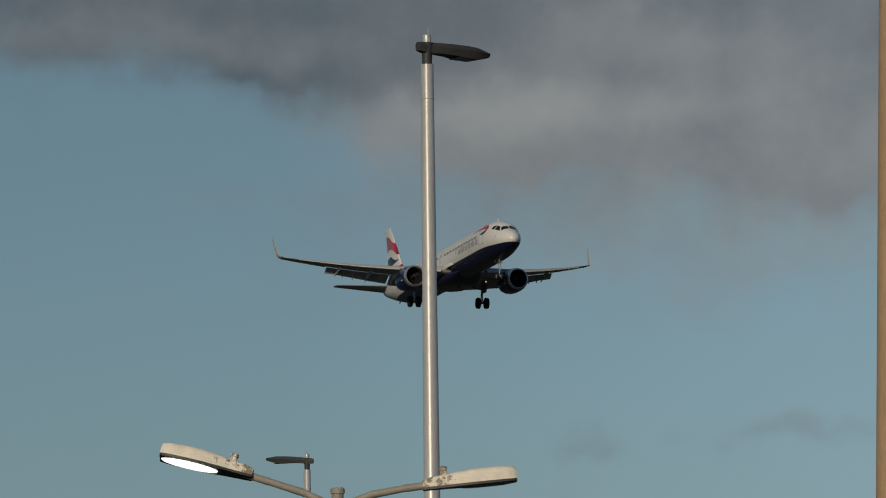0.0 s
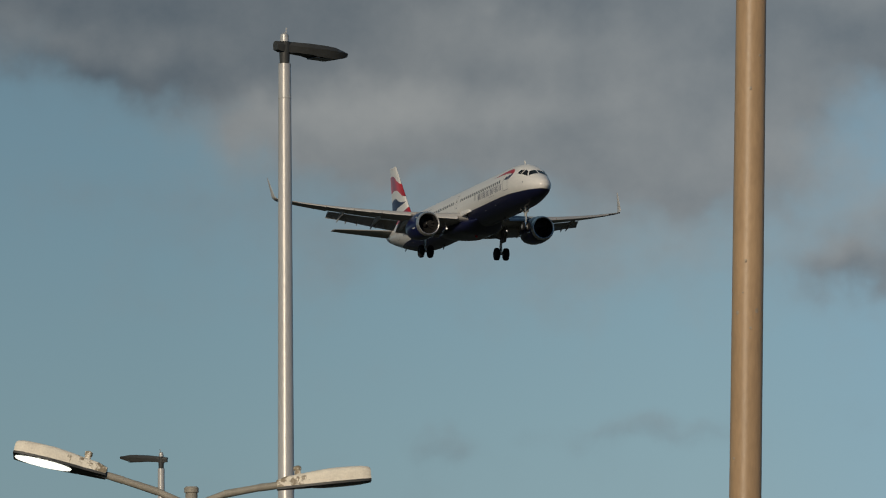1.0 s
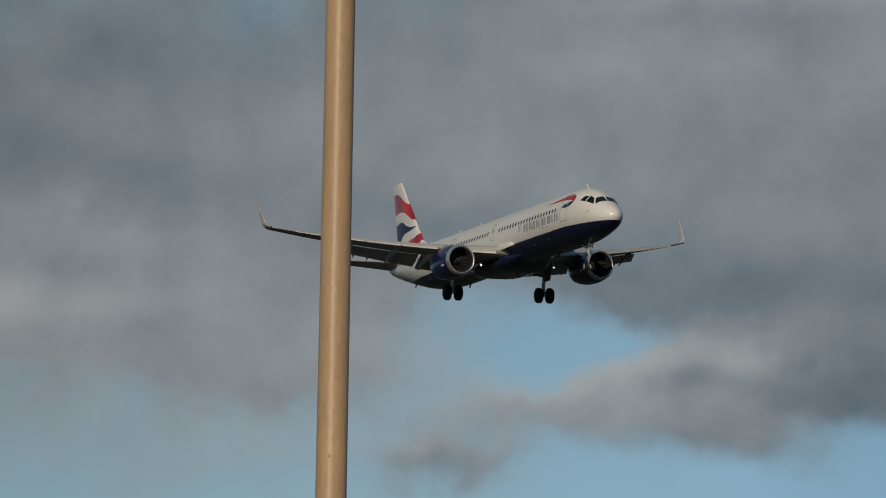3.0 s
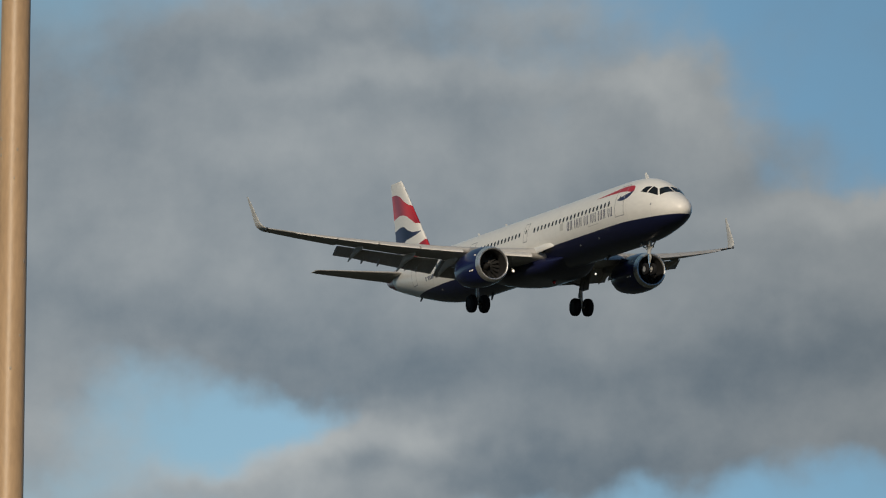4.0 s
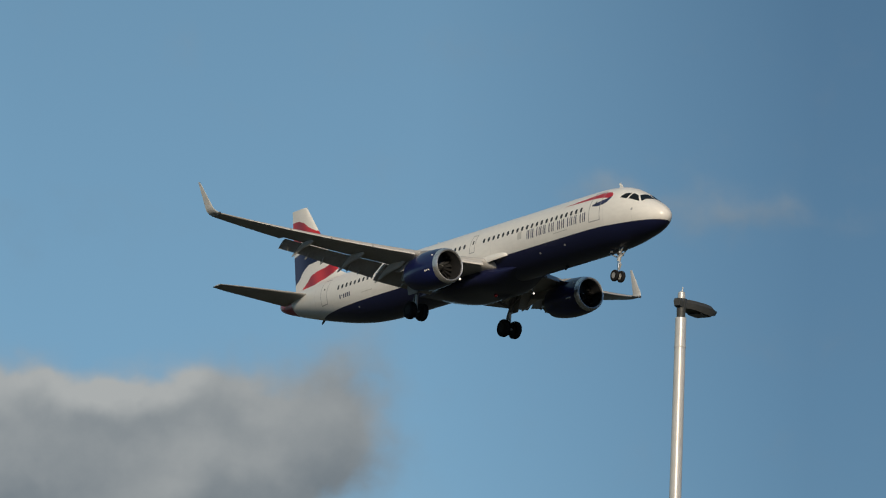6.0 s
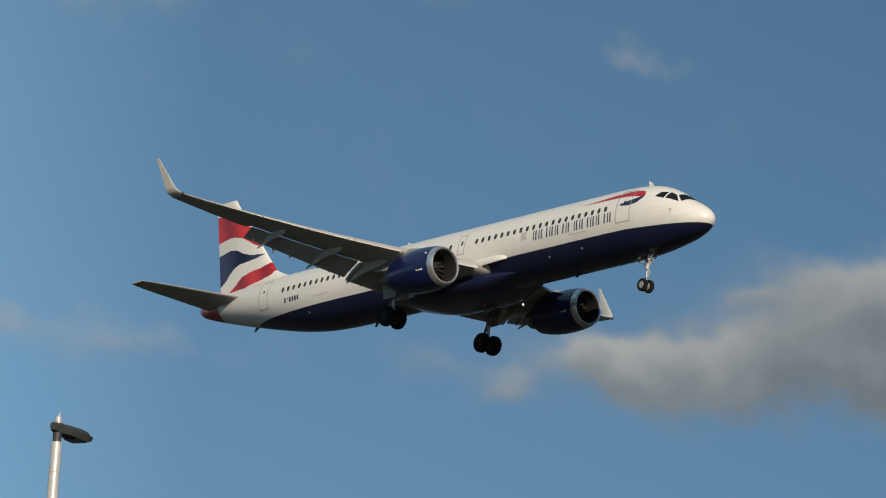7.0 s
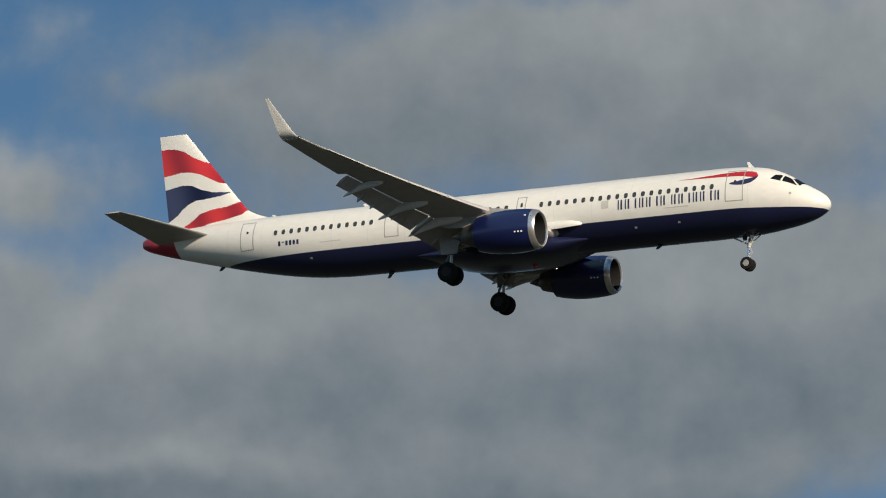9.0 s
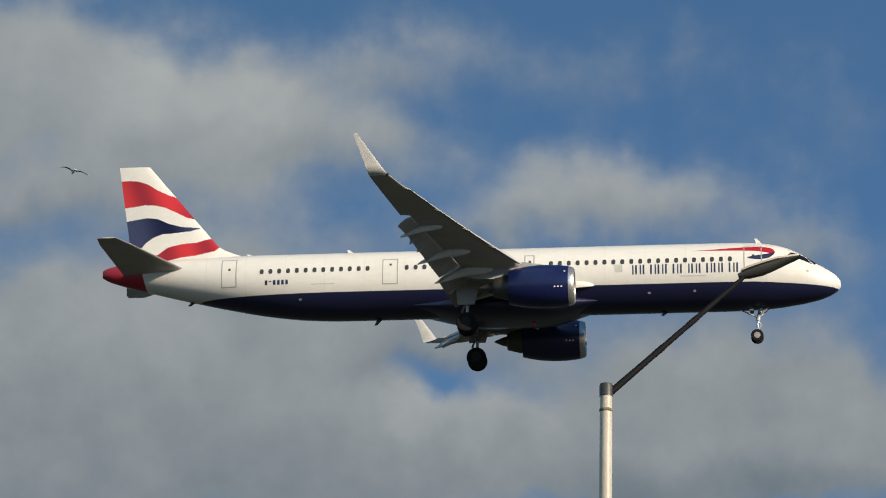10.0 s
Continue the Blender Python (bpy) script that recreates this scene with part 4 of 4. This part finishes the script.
for side in (-1, 1):
    y, xw, zw = side * 3.8, X(22.1), -3.63
    bm = bmesh.new()
    tube(bm, (X(21.7), y + side * 0.15, -0.9), (xw + 0.04, y, -2.5), 0.17, 0.15)
    gear = part("main_gear", bm, M_GEAR, airliner, "main wheel leg, lowered")
    bm = bmesh.new()
    tube(bm, (xw + 0.04, y, -2.45), (xw, y, zw), 0.095)
    part("oleo", bm, M_STRUT, gear)
    bm = bmesh.new()
    tube(bm, (xw, y - 0.62, zw), (xw, y + 0.62, zw), 0.08)
    part("axle", bm, M_GEAR, gear)
    bm = bmesh.new()
    tube(bm, (xw + 0.05, y, -2.2), (X(21.9), side * 1.9, -1.75), 0.075, 0.075)
    tube(bm, (xw + 0.05, y, -2.3), (X(20.4), y, -1.1), 0.05, 0.05)
    part("side_brace", bm, M_GEAR, gear)
    bm = bmesh.new()
    slab(bm, [(xw - 0.14, y, -2.4), (xw - 0.34, y, -2.85), (xw - 0.12, y, -3.35), (xw - 0.06, y, -3.3), (xw - 0.22, y, -2.85), (xw - 0.08, y, -2.5)], (0, 1, 0), 0.12)
    part("torque_link", bm, M_GEAR, gear)
    bm = bmesh.new()
    slab(bm, [(X(21.2), y + side * 0.42, -0.9), (X(22.8), y + side * 0.42, -0.9), (X(22.6), y + side * 0.3, -2.5), (X(21.6), y + side * 0.3, -2.5)], (0, 1, 0.08), 0.05)
    part("gear_door", bm, M_FLAP, gear, "grey leg door")
    for dy in (-0.46, 0.46):
        wheel(gear, xw, y + dy, zw, 0.6, 0.42)

xn, zn = X(5.05), -3.72
bm = bmesh.new()
tube(bm, (X(4.75), 0, -1.75), (xn + 0.05, 0, -2.75), 0.13, 0.12)
nose_gear = part("nose_gear", bm, M_STRUT, airliner, "nose wheel leg, lowered")
bm = bmesh.new()
tube(bm, (xn + 0.05, 0, -2.7), (xn, 0, zn), 0.075)
part("oleo", bm, M_CHROME, nose_gear)
bm = bmesh.new()
tube(bm, (xn, -0.34, zn), (xn, 0.34, zn), 0.05)
part("axle", bm, M_STRUT, nose_gear)
bm = bmesh.new()
tube(bm, (xn + 0.05, 0, -2.55), (X(6.1), 0, -2.0), 0.045, 0.045)
tube(bm, (xn + 0.05, 0.06, -2.6), (X(4.3), 0.2, -1.95), 0.04, 0.04)
tube(bm, (xn + 0.05, -0.06, -2.6), (X(4.3), -0.2, -1.95), 0.04, 0.04)
part("drag_brace", bm, M_STRUT, nose_gear)
bm = bmesh.new()
slab(bm, [(xn + 0.12, 0, -2.7), (xn + 0.3, 0, -3.0), (xn + 0.1, 0, -3.35), (xn + 0.05, 0, -3.3), (xn + 0.2, 0, -3.0), (xn + 0.06, 0, -2.78)], (0, 1, 0), 0.1)
part("torque_link", bm, M_STRUT, nose_gear)
for side in (-1, 1):
    wheel(nose_gear, xn, side * 0.25, zn, 0.38, 0.22, M_FLAP)
    bm = bmesh.new()
    slab(bm, [(X(5.2), side * 0.3, -1.98), (X(5.5), side * 0.3, -2.0), (X(5.45), side * 0.33, -2.2), (X(5.25), side * 0.33, -2.2)], (0, 1, 0), 0.04)
    part("gear_door", bm, M_GEAR, nose_gear)
    bm = bmesh.new()
    lathe(bm, [(xn + 0.1, 0.05), (xn + 0.18, 0.1), (xn + 0.24, 0.1), (xn + 0.245, 0.01)], "x", 16, (0, side * 0.17, -2.3), cap=True)
    part("taxi_light", bm, M_HUB, nose_gear)


# ---- lamp posts ----
EYE = Vector((0, 0, 4.5))


def out(az, el, far):
    """The place at a bearing (degrees left of +y), a height angle and a distance from the viewer."""
    a, e = radians(az), radians(el)
    return EYE + Vector((-math.sin(a) * math.cos(e), math.cos(a) * math.cos(e), math.sin(e))) * far


def post_mesh(height, r_low, r_top, n=28):
    bm = bmesh.new()
    lathe(bm, [(0.0, r_low * 1.9), (0.03, r_low * 1.9), (0.035, r_low * 1.15), (1.2, r_low * 1.12), (1.25, r_low), (height, r_top)], "z", n, cap=True)
    return bm


def led_lamp(top, r, heading, tilt, label, reach=1.0):
    """A galvanised tapered post with a dark flat lantern on a sleeve, sensor cap and short aerial rod."""
    h = top.z
    lamp = thing("street_lamp", label, "street lamp", "slim lamp posts", pose(top.x, top.y, 0, 0, 0, heading))
    k = r / 0.07
    part("post", post_mesh(h - 0.3 * k, r * 1.55, r), M_GALV, lamp, "galvanised steel post")
    bm = bmesh.new()
    lathe(bm, [(h - 0.69 * k, r * 1.0), (h - 0.685 * k, r * 1.06), (h - 0.67 * k, r * 1.06), (h - 0.665 * k, r * 1.0)], "z", 24)
    part("joint_band", bm, M_GALV, lamp)
    bm = bmesh.new()
    lathe(bm, [(h - 0.31 * k, r * 0.68), (h - 0.31 * k, r * 0.76), (h - 0.16 * k, r * 0.84), (h - 0.06 * k, r * 0.98), (h - 0.05 * k, r * 0.5)], "z", 20, cap=True)
    part("sleeve", bm, M_HEAD, lamp)
    bm = bmesh.new()
    rings = []
    for u, w, up, dn in ((-0.13, 0.05, 0.03, -0.06), (-0.06, 0.06, 0.035, -0.075), (0.05, 0.06, 0.04, -0.075), (0.12, 0.09, 0.045, -0.07), (0.3, 0.12, 0.05, -0.07), (0.5, 0.155, 0.05, -0.085), (0.66, 0.155, 0.045, -0.085), (0.8, 0.13, 0.02, -0.055), (0.85, 0.11, 0.012, -0.035)):
        u *= reach
        z = h - 0.1 * k + u * k * math.tan(radians(tilt))
        rings.append([(u * k, -w * k, z), (u * k, -w * 0.75 * k, z + up * k), (u * k, 0, z + up * 1.25 * k), (u * k, w * 0.75 * k, z + up * k), (u * k, w * k, z), (u * k, w * 0.8 * k, z + dn * k), (u * k, -w * 0.8 * k, z + dn * k)])
    loft(bm, rings)
    head = part("lantern", bm, M_HEAD, lamp, "dark grey flat lantern", smooth=30)
    bm = bmesh.new()
    zc = h - 0.1 * k + 0.5 * k * math.tan(radians(tilt))
    slab(bm, [(0.4 * k * reach, -0.1 * k, zc - 0.079 * k), (0.68 * k * reach, -0.1 * k, zc - 0.086 * k), (0.68 * k * reach, 0.1 * k, zc - 0.086 * k), (0.4 * k * reach, 0.1 * k, zc - 0.079 * k)], (0, 0, 1), 0.012)
    part("lens", bm, M_DARKLENS, head)
    bm = bmesh.new()
    lathe(bm, [(h - 0.06 * k, 0.05 * k), (h - 0.02 * k, 0.05 * k), (h + 0.02 * k, 0.045 * k), (h + 0.04 * k, 0.02 * k)], "z", 16, cap=True)
    part("sensor_cap", bm, M_STRUT, lamp, "bright metal sensor cap")
    bm = bmesh.new()
    tube(bm, (0.02 * k, 0, h + 0.03 * k), (0.025 * k, 0, h + 0.1 * k), 0.008 * k, n=8)
    part("aerial_rod", bm, M_STRUT, lamp)
    return lamp


led_lamp(out(72.02, 7.345, 52), 0.072, 107, -3.5, "galvanised steel lamp post with a dark flat lantern", 0.92)
led_lamp(out(73.57, 2.19, 98) + Vector((0, 0, -0.05)), 0.072, 240, 3, "slim galvanised lamp post farther off with dark lantern")
led_lamp(out(46.68, 9.95, 50) + Vector((0.03, 0.03, 0)), 0.06, 105, -2, "slim galvanised lamp post with a dark angular lantern", 0.82)


def plain_post(name, foot, lean, height, r_low, r_top, mat, label, chips):
    post = thing(name, label, "lamp post", at=Matrix.Translation(foot) @ lean)
    rng = random.Random(chips)
    body = part("post", post_mesh(height, r_low, r_top, 36), mat, post)
    bm = bmesh.new()
    lathe(bm, [(height, r_top * 1.05), (height + 0.05, r_top * 1.05), (height + 0.09, r_top * 0.5)], "z", 20, cap=True)
    part("cap", bm, mat, post)
    # blisters and chips in the paint on the side towards the road
    for k in range(chips):
        z = rng.uniform(height * 0.35, height * 0.97)
        r = r_low + (r_top - r_low) * z / height
        a = math.atan2(-foot[1], -foot[0]) + rng.uniform(-1.1, 1.1)
        bm = bmesh.new()
        size = rng.uniform(0.006, 0.015)
        bmesh.ops.create_icosphere(bm, subdivisions=1, radius=1, matrix=Matrix.Translation((math.cos(a) * r, math.sin(a) * r, z)) @ Matrix.Rotation(a, 4, "Z") @ Matrix.Diagonal((0.004, size, size * rng.uniform(0.7, 1.8), 1)))
        part("paint_chip", bm, M_CHIP, body)
    return post


p = out(66.21 + 0.345, 5.0, 30)
plain_post("brown_post", (p.x, p.y, 0), pose(0, 0, 0, -0.88, 1.36, 0), 12.0, 0.112, 0.092, M_BROWN, "tall brown painted steel post, chipped and blistered", 22)
p = out(30.37 + 0.71, 14.5, 25)
plain_post("cream_post", (p.x, p.y, 0), pose(0, 0, 0, -0.63, 1.45, 0), 15.0, 0.098, 0.064, M_CREAM, "tall cream painted steel post with dirt streaks", 24)


def twin_lamp():
    """An old two-armed lamp: mast with cap, two rising arms, two weathered bowl lanterns, one lit."""
    top = out(73.195, 1.735, 42)
    lamp = thing("twin_arm_lamp", "old twin-arm street lamp with weathered cream lanterns, one lit", "street lamp", at=pose(top.x, top.y, 0, 0, 0, 73.7))
    h = top.z + 0.04
    part("mast", post_mesh(h - 0.2, 0.085, 0.05), M_OLDARM, lamp)
    bm = bmesh.new()
    lathe(bm, [(h - 0.26, 0.055), (h - 0.08, 0.055), (h - 0.08, 0.066), (h - 0.04, 0.066), (h - 0.025, 0.05)], "z", 20, cap=True)
    part("cap", bm, M_OLDARM, lamp)
    for side, rise, lit in ((-1, 0.04, True), (1, -0.08, False)):
        bm = bmesh.new()
        pts = [Vector((side * 0.03, 0, h - 0.2)), Vector((side * 0.3, 0, h - 0.08 + rise * 0.2)), Vector((side * 0.62, 0, h + 0.01 + rise * 0.6)), Vector((side * 0.86, 0, h + 0.07 + rise))]
        for a, b in zip(pts, pts[1:]):
            tube(bm, a, b, 0.036, 0.032, 12)
        part("arm", bm, M_OLDARM, lamp, "weathered grey tube arm")
        turn = Matrix.Translation((side * 0.78, 0, h + 0.03 + rise)) @ pose(0, 0, 0, -13 if lit else -3, 0, 0) @ pose(0, 0, 0, 0, -side * (14 if lit else 5), 0)
        shell, bowl, lip = bmesh.new(), bmesh.new(), bmesh.new()
        rings, under = [], []
        table = ((0.0, 0.07, 0.09), (0.08, 0.085, 0.12), (0.22, 0.1, 0.135), (0.34, 0.125, 0.15), (0.5, 0.15, 0.165), (0.66, 0.15, 0.165), (0.78, 0.14, 0.16), (0.845, 0.122, 0.145), (0.865, 0.105, 0.125))
        us, ws, ups = zip(*table)
        for u in np.linspace(0, 0.86, 48):
            w, up = float(np.interp(u, us, ws)), float(np.interp(u, us, ups))
            ring = []
            for k in range(29):
                a = math.pi * k / 28
                ca, sa = math.cos(a), math.sin(a)
                ring.append(turn @ Vector((side * u, w * math.copysign(abs(ca) ** 0.5, ca), 0.86 * up * abs(sa) ** 0.4)))
            rings.append(ring)
            under.append((u, w))
        loft(shell, rings)
        head = part("lantern", shell, M_OLDHEAD, lamp, "weathered cream lantern housing")
        slab(lip, [turn @ Vector((side * u, s * (w + 0.008), 0.0)) for s, seq in ((-1, under), (1, under[::-1])) for u, w in seq], turn.to_3x3() @ Vector((0, 0, 1)), 0.022)
        part("rim", lip, M_HEAD, head, "dark lower rim")
        rings = []
        for d, k in ((-0.008, 1.0), (-0.02, 0.96), (-0.027, 0.75)):
            rings.append([turn @ Vector((side * (0.58 + 0.27 * k * math.cos(a)), 0.125 * k * math.sin(a), d)) for a in np.linspace(0, 2 * math.pi, 24, endpoint=False)])
        loft(bowl, rings)
        part("lamp_bowl", bowl, M_GLOW if lit else M_LENS, head, "lit white lamp bowl" if lit else "unlit lamp bowl")
        bm = bmesh.new()
        lathe(bm, [(0, 0.032), (0.05, 0.03), (0.055, 0.038), (0.085, 0.036), (0.095, 0.015)], "z", 14, cap=True)
        bmesh.ops.transform(bm, matrix=turn @ Matrix.Translation((side * 0.2, 0, 0.1)), verts=bm.verts)
        part("photocell", bm, M_OLDHEAD, head)


twin_lamp()


def arm_lamp():
    """A cream post whose dark arm leans up and out to a flat dark lantern."""
    far = 34
    joint = out(3.62, 15.88, far) + Vector((-0.012, 0, 0))
    lamp = thing("arm_street_lamp", "cream lamp post with a slanting dark arm and flat lantern", "street lamp", at=pose(joint.x, joint.y, 0, 0, 0, 4))
    h = joint.z
    part("post", post_mesh(h - 0.05, 0.085, 0.045), M_CREAM, lamp, "dirty cream painted post")
    bm = bmesh.new()
    lathe(bm, [(h - 0.17, 0.046), (h - 0.165, 0.05), (h - 0.15, 0.05), (h - 0.145, 0.046)], "z", 20)
    part("rust_band", bm, M_LICHEN, lamp, "rusty joint ring")
    bm = bmesh.new()
    lathe(bm, [(h - 0.05, 0.05), (h + 0.03, 0.05), (h + 0.045, 0.045)], "z", 18, cap=True)
    part("socket", bm, M_HEAD, lamp)
    a, b = Vector((0, 0, h - 0.05)), Vector((1.065, 0.12, h + 0.955))
    bm = bmesh.new()
    tube(bm, a, b, 0.027, 0.016, 14)
    part("arm", bm, M_BLACK, lamp, "dark slanting tube arm")
    for k in (0.36, 0.6):
        bm = bmesh.new()
        tube(bm, a.lerp(b, k) - (b - a).normalized() * 0.05, a.lerp(b, k) + (b - a).normalized() * 0.05, 0.029 - 0.011 * k, n=14)
        part("arm_sleeve", bm, M_BLACK, lamp)
    turn = Matrix.Translation(b) @ pose(0, 0, 0, 0, -18, 0) @ Matrix.Scale(0.73, 4)
    bm = bmesh.new()
    rings = []
    for u, w, up, dn in ((-0.12, 0.04, 0.02, -0.035), (-0.02, 0.07, 0.03, -0.065), (0.12, 0.1, 0.035, -0.075), (0.26, 0.11, 0.03, -0.055), (0.42, 0.095, 0.022, -0.025), (0.53, 0.065, 0.01, -0.01)):
        rings.append([turn @ Vector((u, w * math.cos(t), (up if math.sin(t) > 0 else -dn) * math.sin(t))) for t in np.linspace(0, 2 * math.pi, 18, endpoint=False)])
    loft(bm, rings)
    head = part("lantern", bm, M_HEAD, lamp, "flat dark lantern")
    bm = bmesh.new()
    slab(bm, [turn @ Vector(q) for q in ((-0.08, -0.07, 0.034), (0.1, -0.095, 0.04), (0.3, -0.1, 0.038), (0.52, -0.06, 0.016), (0.52, 0.06, 0.016), (0.3, 0.1, 0.038), (0.1, 0.095, 0.04), (-0.08, 0.07, 0.034))], turn.to_3x3() @ Vector((0, 0, 1)), 0.014)
    part("canopy", bm, M_CREAM, head, "pale canopy edge")


arm_lamp()


# ---- gull ----
def gull():
    bird = thing("gull", "grey and white gull gliding on bent wings", "bird")
    bm = bmesh.new()
    rings = []
    for u, r in ((-0.28, 0.01), (-0.2, 0.04), (-0.08, 0.07), (0.05, 0.075), (0.15, 0.055), (0.21, 0.045), (0.26, 0.03), (0.29, 0.008)):
        rings.append([(u, r * math.cos(t), r * 0.9 * math.sin(t)) for t in np.linspace(0, 2 * math.pi, 12, endpoint=False)])
    loft(bm, rings)
    part("body", bm, M_FEATHERW, bird, "white feathered body")
    bm = bmesh.new()
    tube(bm, (0.28, 0, -0.005), (0.35, 0, -0.02), 0.012, 0.004, 8)
    part("bill", bm, M_BILL, bird)
    bm = bmesh.new()
    slab(bm, [(-0.2, -0.03, 0), (-0.36, -0.08, 0), (-0.38, 0, 0), (-0.36, 0.08, 0), (-0.2, 0.03, 0)], (0, 0, 1), 0.012)
    part("tail", bm, M_FEATHERW, bird)
    for side in (-1, 1):
        rings = []
        for y, x, z, c in ((0.04, 0.08, 0.02, 0.2), (0.2, 0.12, 0.1, 0.19), (0.36, 0.13, 0.14, 0.16), (0.52, 0.06, 0.1, 0.12), (0.68, -0.05, 0.02, 0.06), (0.74, -0.11, -0.02, 0.02)):
            rings.append([(x, side * y, z), (x - c * 0.4, side * y, z + 0.015), (x - c, side * y, z), (x - c * 0.4, side * y, z - 0.008)])
        part("wing", bm_from(rings), M_FEATHER, bird, "long bent grey wing")
    for piece in bird.children:
        piece.data.transform(Matrix.Scale(0.8, 4))
    return bird


bird = gull()


# ---- what moves ----
AIRLINER_ROWS = [
    (0, pose(-461.26, 152.38, 42.75, -0.71, -5.34, -0.10)),
    (0.5, pose(-429.47, 149.55, 42.35, -0.89, -4.83, -0.28)),
    (1, pose(-406.21, 150.23, 43.58, -0.77, -3.93, -0.72)),
    (1.5, pose(-384.40, 151.01, 44.73, -1.81, -3.47, -1.15)),
    (2, pose(-359.80, 151.42, 45.93, -1.79, -2.34, -1.57)),
    (2.5, pose(-337.90, 152.15, 47.15, -0.82, -1.66, -2.23)),
    (3, pose(-313.35, 152.71, 48.15, 0.32, -1.00, -3.07)),
    (3.2, pose(-301.86, 151.78, 47.90, 0.56, -0.86, -3.29)),
    (4.3, pose(-245.53, 151.78, 46.81, 0.06, -0.87, -4.47)),
    (4.5, pose(-239.70, 154.02, 46.82, -0.14, -1.25, -4.65)),
    (5, pose(-233.68, 166.92, 49.91, -0.79, -2.38, -5.28)),
    (5.5, pose(-240.39, 188.33, 55.63, -1.34, -3.14, -5.53)),
    (5.7, pose(-237.28, 193.23, 57.19, -1.51, -3.31, -5.61)),
    (6.8, pose(-185.93, 198.16, 61.13, -1.77, -3.07, -6.36)),
    (7, pose(-175.08, 197.20, 61.50, -1.70, -2.87, -6.37)),
    (7.5, pose(-149.53, 197.65, 63.65, -1.24, -2.15, -6.38)),
    (8, pose(-127.35, 209.06, 67.64, -0.92, -1.68, -6.31)),
    (8.5, pose(-109.25, 226.69, 74.28, 0.54, -0.63, -5.91)),
    (9, pose(-86.59, 245.94, 80.57, 1.47, -0.29, -4.57)),
    (9.5, pose(-57.45, 266.20, 86.84, 1.56, -0.51, -3.43)),
    (10, pose(-22.75, 262.97, 86.18, 0.42, -0.92, 0.49)),
]


def motions():
    walk(airliner, AIRLINER_ROWS)
    start, end = out(9.67, 17.16, 178), out(10.64, 18.43, 178)
    path = []
    for t in (0.0, 5.0, 9.0):
        q = start - (end - start).normalized() * 9.0 * (9.5 - t)
        path.append((t, pose(q.x, q.y, max(30.0, start.z - (9.5 - t) * 2), 0, 0, 120)))
    path.append((9.5, pose(*start, 6, 0, 118)))
    path.append((10.0, pose(*end, 10, 0, 112)))
    walk(bird, path)


motions()
